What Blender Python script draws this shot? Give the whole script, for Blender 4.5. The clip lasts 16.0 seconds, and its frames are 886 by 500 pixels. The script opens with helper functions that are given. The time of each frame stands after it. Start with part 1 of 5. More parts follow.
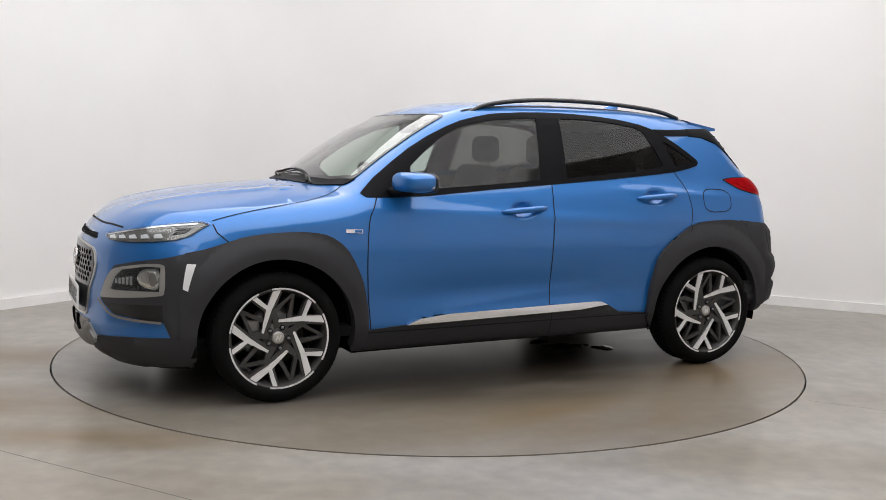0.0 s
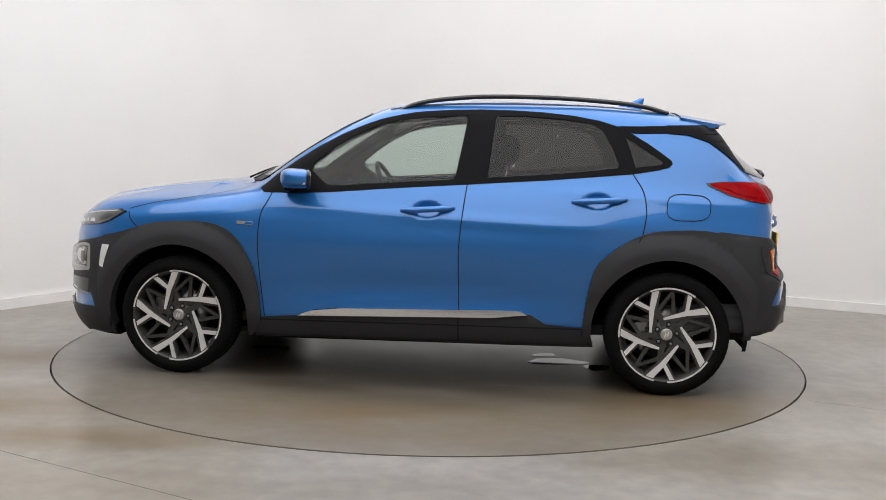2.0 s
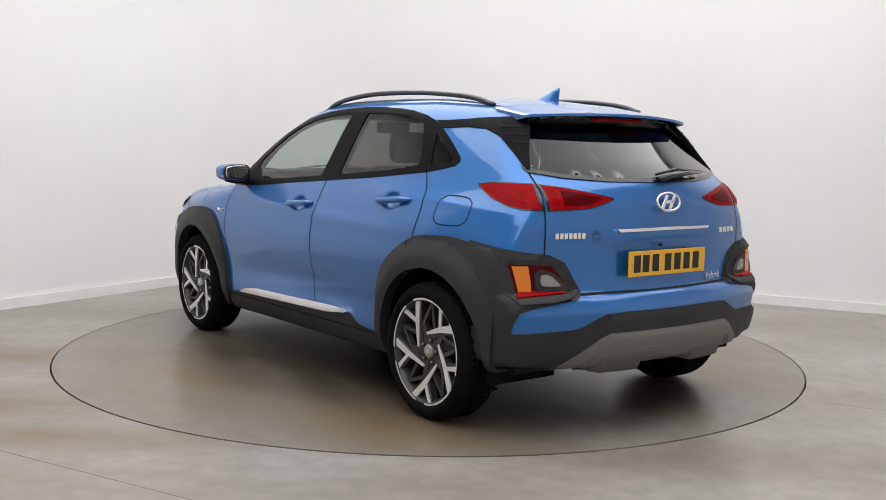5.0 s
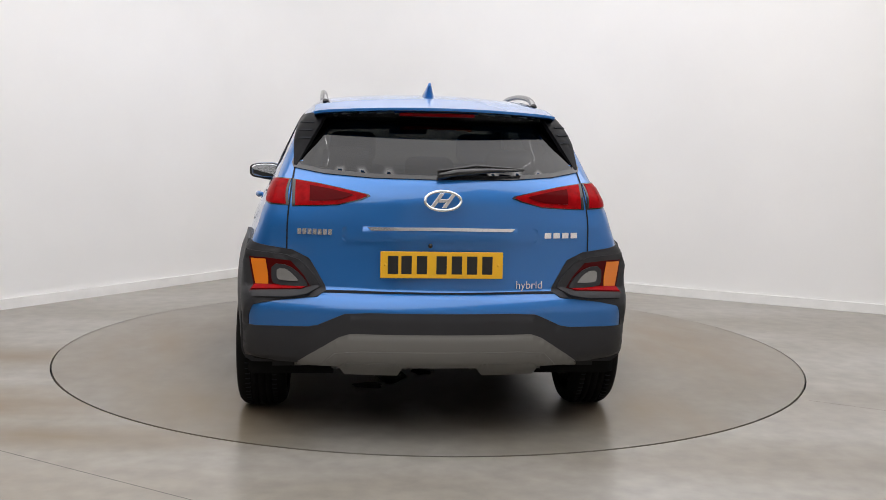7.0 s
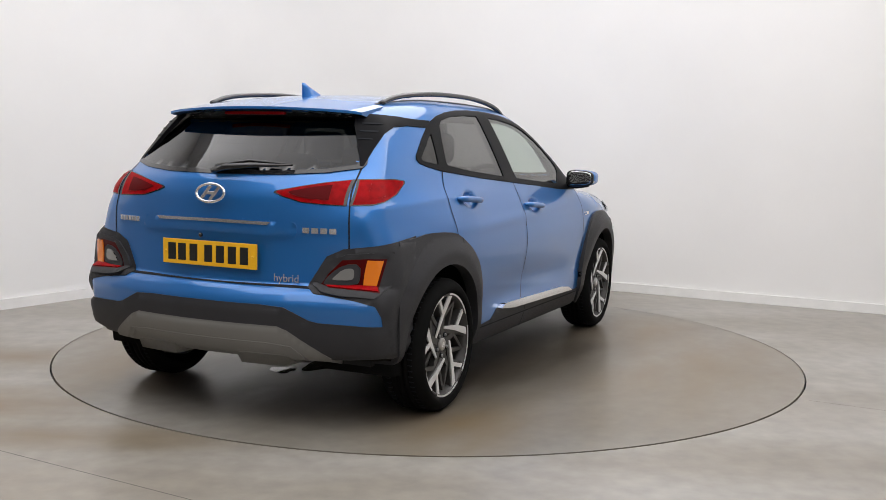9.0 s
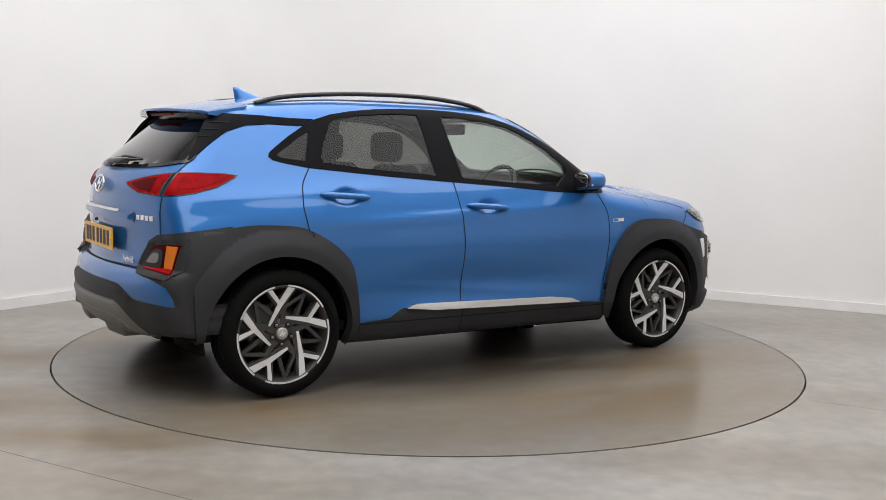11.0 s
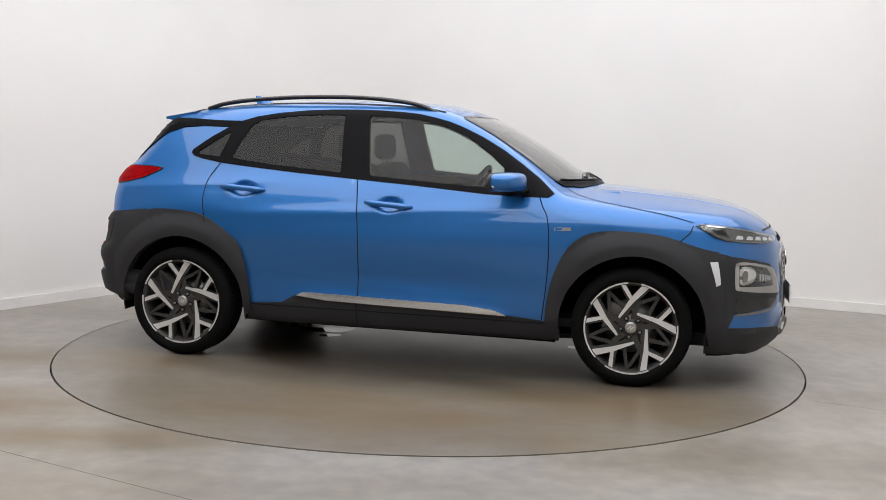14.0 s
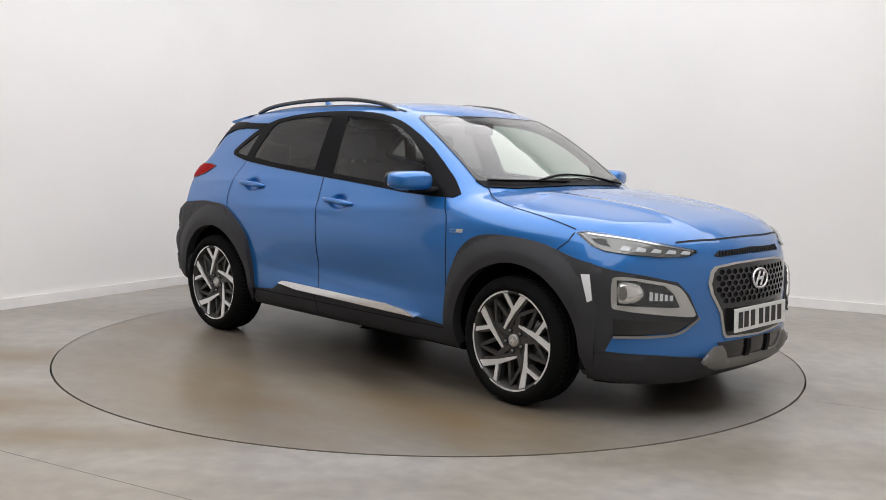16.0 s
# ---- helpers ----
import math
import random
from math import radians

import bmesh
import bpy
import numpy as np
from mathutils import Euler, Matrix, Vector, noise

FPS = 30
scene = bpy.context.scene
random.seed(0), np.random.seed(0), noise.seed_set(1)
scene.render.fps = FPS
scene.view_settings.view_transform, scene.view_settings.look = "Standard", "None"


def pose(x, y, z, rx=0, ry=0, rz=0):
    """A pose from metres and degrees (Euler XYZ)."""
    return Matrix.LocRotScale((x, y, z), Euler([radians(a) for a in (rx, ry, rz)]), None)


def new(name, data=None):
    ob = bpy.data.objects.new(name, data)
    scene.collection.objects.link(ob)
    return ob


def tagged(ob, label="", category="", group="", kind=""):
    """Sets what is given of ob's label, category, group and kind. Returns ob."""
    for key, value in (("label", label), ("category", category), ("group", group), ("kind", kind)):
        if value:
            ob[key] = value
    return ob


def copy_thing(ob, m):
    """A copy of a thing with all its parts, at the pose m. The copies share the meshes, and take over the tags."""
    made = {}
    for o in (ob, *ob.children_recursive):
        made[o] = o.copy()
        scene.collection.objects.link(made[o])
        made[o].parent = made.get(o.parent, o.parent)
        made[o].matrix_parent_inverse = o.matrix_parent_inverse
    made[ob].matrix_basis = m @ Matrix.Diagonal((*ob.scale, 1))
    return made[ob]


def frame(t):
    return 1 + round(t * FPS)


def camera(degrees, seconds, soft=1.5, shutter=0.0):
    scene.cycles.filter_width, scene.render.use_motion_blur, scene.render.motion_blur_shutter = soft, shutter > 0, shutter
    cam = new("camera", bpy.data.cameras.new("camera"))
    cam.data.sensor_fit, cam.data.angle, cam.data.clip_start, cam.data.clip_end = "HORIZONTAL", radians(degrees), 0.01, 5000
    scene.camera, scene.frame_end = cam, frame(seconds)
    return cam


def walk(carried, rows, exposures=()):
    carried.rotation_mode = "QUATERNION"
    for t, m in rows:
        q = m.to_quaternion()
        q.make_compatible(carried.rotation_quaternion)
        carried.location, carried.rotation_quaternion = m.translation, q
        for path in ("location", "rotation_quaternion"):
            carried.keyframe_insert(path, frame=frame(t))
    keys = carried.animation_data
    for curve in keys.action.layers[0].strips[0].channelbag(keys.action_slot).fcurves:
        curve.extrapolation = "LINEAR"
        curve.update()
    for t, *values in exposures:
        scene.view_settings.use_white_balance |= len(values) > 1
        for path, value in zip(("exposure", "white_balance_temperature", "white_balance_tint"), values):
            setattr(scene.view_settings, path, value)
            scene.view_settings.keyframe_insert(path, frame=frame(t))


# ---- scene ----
# ---------- camera ----------
cam = camera(48.44, 16.0, soft=0.8)
EYE = pose(0.0, -6.130, 1.257, 90 - 6.003, 0, -0.631) @ pose(0, 0, 0, 0, 0, 1.231)
walk(cam, [(0.0, EYE), (16.0, EYE)], exposures=[(0.0, 0.0), (16.0, 0.0)])

# ---------- world ----------
world = bpy.data.worlds.new("world")
scene.world = world
world.use_nodes = True
world.node_tree.nodes["Background"].inputs[0].default_value = (0.9, 0.95, 1.0, 1)
world.node_tree.nodes["Background"].inputs[1].default_value = 0.05


# ---------- materials ----------
def material(name, color, rough=0.5, metal=0.0, coat=0.0, coat_rough=0.06, spec=0.5, bump=0.0, bump_scale=200.0, vary=0.0,
             vary_scale=3.0, rough_vary=0.0, emit=None, emit_strength=0.0, trans=0.0, ior=1.45):
    m = bpy.data.materials.new(name)
    m.use_nodes = True
    nt = m.node_tree
    b = nt.nodes["Principled BSDF"]
    b.inputs["Base Color"].default_value = (*color, 1)
    b.inputs["Roughness"].default_value = rough
    b.inputs["Metallic"].default_value = metal
    b.inputs["Coat Weight"].default_value = coat
    b.inputs["Coat Roughness"].default_value = coat_rough
    b.inputs["Specular IOR Level"].default_value = spec
    b.inputs["Transmission Weight"].default_value = trans
    b.inputs["IOR"].default_value = ior
    if emit:
        b.inputs["Emission Color"].default_value = (*emit, 1)
        b.inputs["Emission Strength"].default_value = emit_strength
    co = None
    if vary or bump or rough_vary:
        co = nt.nodes.new("ShaderNodeTexCoord")
    if vary:
        n = nt.nodes.new("ShaderNodeTexNoise")
        n.inputs["Scale"].default_value = vary_scale
        n.inputs["Detail"].default_value = 6
        nt.links.new(co.outputs["Object"], n.inputs["Vector"])
        r = nt.nodes.new("ShaderNodeMapRange")
        r.inputs[1].default_value, r.inputs[2].default_value = 0.3, 0.7
        r.inputs[3].default_value, r.inputs[4].default_value = 1 - vary, 1 + vary
        nt.links.new(n.outputs["Fac"], r.inputs[0])
        mx = nt.nodes.new("ShaderNodeVectorMath")
        mx.operation = "SCALE"
        mx.inputs[0].default_value = color
        nt.links.new(r.outputs[0], mx.inputs["Scale"])
        nt.links.new(mx.outputs[0], b.inputs["Base Color"])
    if rough_vary:
        n = nt.nodes.new("ShaderNodeTexNoise")
        n.inputs["Scale"].default_value = 2.2
        n.inputs["Detail"].default_value = 5
        nt.links.new(co.outputs["Object"], n.inputs["Vector"])
        r = nt.nodes.new("ShaderNodeMapRange")
        r.inputs[1].default_value, r.inputs[2].default_value = 0.3, 0.7
        r.inputs[3].default_value, r.inputs[4].default_value = rough - rough_vary, rough + rough_vary
        nt.links.new(n.outputs["Fac"], r.inputs[0])
        nt.links.new(r.outputs[0], b.inputs["Roughness"])
    if bump:
        n = nt.nodes.new("ShaderNodeTexNoise")
        n.inputs["Scale"].default_value = bump_scale
        n.inputs["Detail"].default_value = 4
        nt.links.new(co.outputs["Object"], n.inputs["Vector"])
        bp = nt.nodes.new("ShaderNodeBump")
        bp.inputs["Strength"].default_value = bump
        bp.inputs["Distance"].default_value = 0.002
        nt.links.new(n.outputs["Fac"], bp.inputs["Height"])
        nt.links.new(bp.outputs[0], b.inputs["Normal"])
    return m


def glass_material(name, tint, rough=0.0, base=0.04):
    """A thin tinted pane: tinted see-through, with gloss that grows towards grazing sight."""
    m = bpy.data.materials.new(name)
    m.use_nodes = True
    nt = m.node_tree
    nt.nodes.clear()
    out = nt.nodes.new("ShaderNodeOutputMaterial")
    t = nt.nodes.new("ShaderNodeBsdfTransparent")
    t.inputs[0].default_value = (*tint, 1)
    g = nt.nodes.new("ShaderNodeBsdfGlossy")
    g.inputs["Roughness"].default_value = rough
    g.inputs[0].default_value = (1, 1, 1, 1)
    f = nt.nodes.new("ShaderNodeLayerWeight")
    p = nt.nodes.new("ShaderNodeMath")
    p.operation = "POWER"
    p.inputs[1].default_value = 4.0
    r = nt.nodes.new("ShaderNodeMapRange")
    r.inputs[3].default_value, r.inputs[4].default_value = base, 1.0
    mx = nt.nodes.new("ShaderNodeMixShader")
    nt.links.new(f.outputs["Facing"], p.inputs[0])
    nt.links.new(p.outputs[0], r.inputs[0])
    nt.links.new(r.outputs[0], mx.inputs[0])
    nt.links.new(t.outputs[0], mx.inputs[1])
    nt.links.new(g.outputs[0], mx.inputs[2])
    nt.links.new(mx.outputs[0], out.inputs[0])
    return m


def floor_material(name, stains_and_shade, tone=1.0):
    m = material(name, (0.30, 0.285, 0.26), rough=0.30, spec=0.5, bump=0.03, bump_scale=25, rough_vary=0.025)
    nt = m.node_tree
    b = nt.nodes["Principled BSDF"]
    co = nt.nodes.new("ShaderNodeTexCoord")
    n1 = nt.nodes.new("ShaderNodeTexNoise")
    n1.inputs["Scale"].default_value, n1.inputs["Detail"].default_value = 0.9, 9
    n2 = nt.nodes.new("ShaderNodeTexNoise")
    n2.inputs["Scale"].default_value, n2.inputs["Detail"].default_value = 9, 9
    sq = nt.nodes.new("ShaderNodeMapping")
    sq.inputs["Scale"].default_value = (0.55, 1.6, 1)
    nt.links.new(co.outputs["Object"], sq.inputs[0])
    nt.links.new(sq.outputs[0], n1.inputs["Vector"])
    nt.links.new(co.outputs["Object"], n2.inputs["Vector"])
    ramp = nt.nodes.new("ShaderNodeValToRGB")
    e = ramp.color_ramp.elements
    e[0].position, e[0].color = 0.30, (0.155, 0.136, 0.108, 1)
    e[1].position, e[1].color = 0.72, (0.245, 0.234, 0.214, 1)
    nt.links.new(n1.outputs["Fac"], ramp.inputs[0])
    fine = nt.nodes.new("ShaderNodeMapRange")
    fine.inputs[1].default_value, fine.inputs[2].default_value = 0.3, 0.7
    fine.inputs[3].default_value, fine.inputs[4].default_value = 0.84 * tone, 1.13 * tone
    nt.links.new(n2.outputs["Fac"], fine.inputs[0])
    mul = nt.nodes.new("ShaderNodeVectorMath")
    mul.operation = "SCALE"
    nt.links.new(ramp.outputs[0], mul.inputs[0])
    nt.links.new(fine.outputs[0], mul.inputs["Scale"])
    last = mul.outputs[0]
    # brown stains by default; the entry with its own tint is painted shade
    for (px, py, rx, ry, amount, *tint) in stains_and_shade:
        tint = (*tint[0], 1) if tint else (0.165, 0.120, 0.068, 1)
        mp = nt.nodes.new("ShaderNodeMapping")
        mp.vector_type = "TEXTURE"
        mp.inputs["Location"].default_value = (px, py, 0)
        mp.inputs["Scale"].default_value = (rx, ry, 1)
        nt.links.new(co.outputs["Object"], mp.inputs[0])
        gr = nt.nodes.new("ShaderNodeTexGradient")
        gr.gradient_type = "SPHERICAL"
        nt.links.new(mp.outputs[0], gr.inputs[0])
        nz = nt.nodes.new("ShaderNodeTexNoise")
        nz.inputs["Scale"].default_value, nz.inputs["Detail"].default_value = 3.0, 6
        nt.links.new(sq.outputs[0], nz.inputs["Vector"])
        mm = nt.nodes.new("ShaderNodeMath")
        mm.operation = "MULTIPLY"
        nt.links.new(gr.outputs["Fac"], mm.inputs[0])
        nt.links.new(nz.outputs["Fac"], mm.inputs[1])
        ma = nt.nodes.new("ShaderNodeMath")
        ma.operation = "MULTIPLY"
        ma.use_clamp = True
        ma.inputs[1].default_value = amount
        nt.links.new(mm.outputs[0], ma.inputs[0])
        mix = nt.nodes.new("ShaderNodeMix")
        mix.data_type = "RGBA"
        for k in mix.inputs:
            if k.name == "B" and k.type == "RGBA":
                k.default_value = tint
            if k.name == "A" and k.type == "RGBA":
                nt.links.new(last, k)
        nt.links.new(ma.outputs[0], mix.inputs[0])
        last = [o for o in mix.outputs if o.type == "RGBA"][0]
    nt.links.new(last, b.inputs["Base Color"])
    return m


PAINT = material("blue metallic paint", (0.012, 0.138, 0.420), rough=0.40, metal=0.50, coat=1.0, coat_rough=0.03, vary=0.03, vary_scale=900)
CLAD = material("grey textured plastic", (0.029, 0.029, 0.032), rough=0.52, spec=0.32, bump=0.25, bump_scale=500, vary=0.06, vary_scale=8)
BLACK = material("gloss black", (0.012, 0.012, 0.013), rough=0.2, coat=0.3)
TRIM = material("satin black trim", (0.005, 0.005, 0.006), rough=0.38, spec=0.06)
DARK = material("dark underside", (0.008, 0.008, 0.008), rough=0.9, spec=0.05)
SEAM = material("panel gap", (0.006, 0.008, 0.012), rough=0.9)
CHROME = material("satin chrome", (0.80, 0.80, 0.81), rough=0.14, metal=0.9, coat=0.4)
SILVER = material("silver skid plate", (0.19, 0.185, 0.175), rough=0.45, metal=0.3, bump=0.1, bump_scale=300)
TYRE = material("tyre rubber", (0.006, 0.006, 0.006), rough=0.85, spec=0.08, bump=0.2, bump_scale=150, vary=0.15, vary_scale=10)
ALLOY = material("machined alloy", (0.78, 0.78, 0.78), rough=0.30, metal=0.5)
ALLOY_DARK = material("anthracite alloy", (0.050, 0.048, 0.046), rough=0.42, metal=0.3)
BRAKE = material("brake disc steel", (0.25, 0.25, 0.25), rough=0.35, metal=0.9)
LINING = material("cabin lining", (0.03, 0.03, 0.031), rough=0.9, spec=0.1, bump=0.2, bump_scale=300)
HEADLINER = material("headliner cloth", (0.32, 0.31, 0.29), rough=0.95)
SEATMAT = material("seat leather", (0.010, 0.010, 0.011), rough=0.8, spec=0.0, bump=0.2, bump_scale=120)
DASH = material("dashboard plastic", (0.025, 0.025, 0.027), rough=0.7, spec=0.15)
GLASS = glass_material("clear glass", (0.66, 0.74, 0.70), base=0.028)
WINDSCREEN = glass_material("windscreen glass", (0.74, 0.80, 0.74), base=0.075)
PRIVACY = glass_material("privacy glass", (0.17, 0.162, 0.158), base=0.022)
REARGLASS = glass_material("dark rear glass", (0.030, 0.029, 0.028), base=0.022)
LENS = glass_material("lamp lens", (0.85, 0.87, 0.88))
REDLENS = material("red lamp lens", (0.27, 0.003, 0.005), rough=0.3, coat=0.06, coat_rough=0.03, spec=0.02, vary=0.25, vary_scale=30)
REDDARK = material("dark red lamp lens", (0.085, 0.002, 0.003), rough=0.3, coat=0.06, coat_rough=0.03, spec=0.02)
DARKRED = material("black-red lamp base", (0.070, 0.003, 0.003), rough=0.3, coat=0.1, spec=0.05)
AMBER = material("amber lamp lens", (0.72, 0.19, 0.012), rough=0.2, coat=0.3)
CLEARLAMP = material("clear lamp reflector", (0.25, 0.245, 0.235), rough=0.25, metal=0.35, coat=0.5)
WHITE_REFL = material("white reflector", (0.72, 0.73, 0.74), rough=0.2, coat=0.6)
YELLOW = material("yellow number plate", (0.80, 0.43, 0.012), rough=0.4, coat=0.3, vary=0.04, vary_scale=20)
WHITEPLATE = material("white number plate", (0.72, 0.73, 0.72), rough=0.4, coat=0.3)
INK = material("plate ink", (0.012, 0.012, 0.012), rough=0.5)
MIRROR = material("mirror glass", (0.55, 0.56, 0.57), rough=0.02, metal=1.0)
WALLPAINT = material("white wall paint", (0.80, 0.79, 0.775), rough=0.6, vary=0.02, vary_scale=1.2, bump=0.05, bump_scale=60)
SKIRT = material("white skirting gloss", (0.80, 0.79, 0.77), rough=0.4, vary=0.04, vary_scale=6)
BACKWALL = material("mid grey for unseen walls", (0.25, 0.245, 0.235), rough=0.7, vary=0.05, vary_scale=2)
CEIL = material("white ceiling", (0.8, 0.8, 0.8), rough=0.8)
PANEL = material("light diffuser", (0.9, 0.9, 0.9), emit=(1.0, 0.98, 0.99), emit_strength=2.25)
FLOOR = floor_material("worn grey resin floor", [(-2.3, -1.55, 1.1, 0.42, 2.4), (-2.4, -0.55, 0.8, 0.35, 1.8), (-1.6, -2.05, 1.0, 0.22, 1.8), (-1.9, -2.6, 1.3, 0.5, 0.9)], 1.30)
# last, darkest entry paints the car's shade into the platform; the others are stains
DISC = floor_material("worn turntable floor with car shade", [(1.2, -1.0, 1.0, 0.5, 2.2), (-1.3, 1.1, 0.9, 0.6, 2.2), (-1.5, -0.9, 0.8, 0.5, 1.8), (0.2, -1.6, 1.8, 0.9, 1.8), (0.0, 1.6, 1.8, 0.9, 1.6), (0.3, 0.0, 1.6, 1.0, 1.2), (0.0, 0.15, 2.15, 1.45, 5.5, (0.052, 0.043, 0.032))], 1.04)
BEZEL = material("satin silver lamp surround", (0.46, 0.45, 0.43), rough=0.28, metal=0.7)
SMOKED = material("smoked lamp interior", (0.19, 0.185, 0.175), rough=0.25, metal=0.5, coat=0.6, coat_rough=0.03)
BRIGHTBOWL = material("bright lamp bowl", (0.70, 0.69, 0.67), rough=0.16, metal=0.9, coat=0.6, coat_rough=0.03)


# ---------- mesh helpers ----------
class Skin(list):
    """Points of a panel, with the normals of the surface that it lies on."""
    normals = None


def mesh_part(name, verts, faces, mat, parent=None, label="", smooth=True, normals=None):
    me = bpy.data.meshes.new(name)
    me.from_pydata([tuple(map(float, v)) for v in verts], [], [tuple(map(int, f)) for f in faces])
    me.validate()
    me.materials.append(mat)
    if smooth:
        me.polygons.foreach_set("use_smooth", [True] * len(me.polygons))
    me.update()
    if normals is None and isinstance(verts, Skin):
        normals = verts.normals
    if normals is not None:
        me.normals_split_custom_set_from_vertices([tuple(map(float, n)) for n in normals])
    ob = new(name, me)
    if parent is not None:
        ob.parent = parent
    if label:
        tagged(ob, label=label)
    return ob


def part(name, bm, mat, parent=None, label="", smooth=False):
    me = bpy.data.meshes.new(name)
    bm.normal_update()
    bm.to_mesh(me)
    bm.free()
    me.materials.append(mat)
    if smooth:
        me.polygons.foreach_set("use_smooth", [True] * len(me.polygons))
    ob = new(name, me)
    if parent is not None:
        ob.parent = parent
    if label:
        tagged(ob, label=label)
    return ob


def box(bm, x0, x1, y0, y1, z0, z1, bevel=0.0, m=None):
    r = bmesh.ops.create_cube(bm, size=1.0)
    vs = r["verts"]
    for v in vs:
        v.co = Vector(((x0 + x1) / 2 + v.co.x * (x1 - x0), (y0 + y1) / 2 + v.co.y * (y1 - y0), (z0 + z1) / 2 + v.co.z * (z1 - z0)))
    if bevel:
        es = list({e for v in vs for e in v.link_edges})
        out = bmesh.ops.bevel(bm, geom=es, offset=bevel, segments=3, affect="EDGES", profile=0.5)
        vs = list({v for f in out["faces"] for v in f.verts} | {v for v in vs if v.is_valid})
    if m is not None:
        for v in vs:
            v.co = m @ v.co
    return vs


def lathe(profile, n=64, axis="y"):
    """Turns (radius, height) points about the y axis; closed ring by ring."""
    verts, faces = [], []
    k = len(profile)
    for i in range(n):
        a = 2 * math.pi * i / n
        for r, h in profile:
            verts.append((r * math.cos(a), h, r * math.sin(a)))
    for i in range(n):
        j = (i + 1) % n
        for q in range(k - 1):
            faces.append((i * k + q, i * k + q + 1, j * k + q + 1, j * k + q))
    return verts, faces


def tube(points, radius, n=8, flat=1.0):
    """A tube along points; flat squeezes its height."""
    verts, faces = [], []
    pts = [Vector(p) for p in points]
    for i, p in enumerate(pts):
        t = (pts[min(i + 1, len(pts) - 1)] - pts[max(i - 1, 0)]).normalized()
        side = t.cross(Vector((0, 0, 1)))
        side = side.normalized() if side.length > 1e-4 else Vector((1, 0, 0))
        up = side.cross(t)
        r = radius[i] if isinstance(radius, (list, tuple)) else radius
        for k in range(n):
            a = 2 * math.pi * k / n
            verts.append(p + side * (math.cos(a) * r) + up * (math.sin(a) * r * flat))
    for i in range(len(pts) - 1):
        for k in range(n):
            faces.append((i * n + k, i * n + (k + 1) % n, (i + 1) * n + (k + 1) % n, (i + 1) * n + k))
    faces.append(tuple(range(n))[::-1])
    faces.append(tuple(range((len(pts) - 1) * n, len(pts) * n)))
    return verts, faces


# ---------- the room ----------
CORNER = Vector((-1.156, 4.087))
LEFT = Vector((-0.544, -0.839))
RIGHT = Vector((0.887, -0.461))


def room_outline(inset=0.0):
    """The walls' inner line, counter-clockwise from the far corner's rounding."""
    r = 1.25
    a, b = CORNER + LEFT * r, CORNER + RIGHT * r
    arc = []
    for i in range(25):
        s = i / 24
        arc.append(a * (1 - s) ** 2 + CORNER * 2 * s * (1 - s) + b * s * s)
    p1, p2 = CORNER + LEFT * 13.0, CORNER + RIGHT * 9.0
    p3 = CORNER + LEFT * 13.0 + RIGHT * 9.0
    pts = arc + [CORNER + RIGHT * 5.0, p2, p3, p1 + RIGHT * 2.4, p1, CORNER + LEFT * 6.0]
    out = []
    for i, p in enumerate(pts):
        t = (pts[(i + 1) % len(pts)] - pts[i - 1]).normalized()
        out.append(p + Vector((t.y, -t.x)) * inset)
    return out


def ring_wall(name, inner, outer, z0, z1, mat, label, spans=None):
    """Walls or boards along the room's line; spans picks the stretches of it."""
    bm = bmesh.new()
    n = len(inner)
    lines = ((inner, z0), (inner, z1), (outer, z1), (outer, z0))
    for a in range(4):
        (la, za), (lb, zb) = lines[a], lines[(a + 1) % 4]
        lo = [bm.verts.new((p.x, p.y, za)) for p in la]
        hi = [bm.verts.new((p.x, p.y, zb)) for p in lb]
        for i in (range(n) if spans is None else spans):
            j = (i + 1) % n
            f = bm.faces.new((lo[j], lo[i], hi[i], hi[j]))
            f.smooth = a in (0, 2) and i < 24
    ob = part(name, bm, mat)
    return tagged(ob, label=label, category=name.split("_")[0], kind="structure")


RING_R = 2.236
# near walls are unseen: span 26 white, 27-29 grey, to shape the car's lighting
ring_wall("wall_1", room_outline(0.0), room_outline(-0.2), -0.02, 3.7, WALLPAINT, "white painted studio walls with a rounded corner", list(range(27)) + [30])
ring_wall("wall_2", room_outline(0.0), room_outline(-0.2), -0.02, 3.7, BACKWALL, "unseen grey wall, added to darken what the car reflects", [27, 28, 29])
ring_wall("baseboard", room_outline(0.022), room_outline(0.002), 0.0, 0.078, SKIRT, "scuffed white painted skirting board along the walls")


def disc_floor():
    bm = bmesh.new()
    n = 160
    inner = [bm.verts.new((RING_R * math.cos(2 * math.pi * i / n), RING_R * math.sin(2 * math.pi * i / n), 0)) for i in range(n)]
    down = [bm.verts.new((v.co.x, v.co.y, -0.03)) for v in inner]
    outer = [bm.verts.new((16 * math.cos(2 * math.pi * i / n), 16 * math.sin(2 * math.pi * i / n), 0)) for i in range(n)]
    for i in range(n):
        j = (i + 1) % n
        bm.faces.new((inner[i], outer[i], outer[j], inner[j]))
        bm.faces.new((down[i], inner[i], inner[j], down[j]))
    tagged(part("floor", bm, FLOOR), label="worn grey resin studio floor with brown stains", category="floor", kind="structure")
    bm = bmesh.new()
    bmesh.ops.create_circle(bm, cap_ends=True, segments=n, radius=RING_R + 0.02, matrix=Matrix.Translation((0, 0, -0.028)))
    tagged(part("turntable_pit", bm, SEAM), label="dark gap under the turntable edge", category="pit", kind="structure")


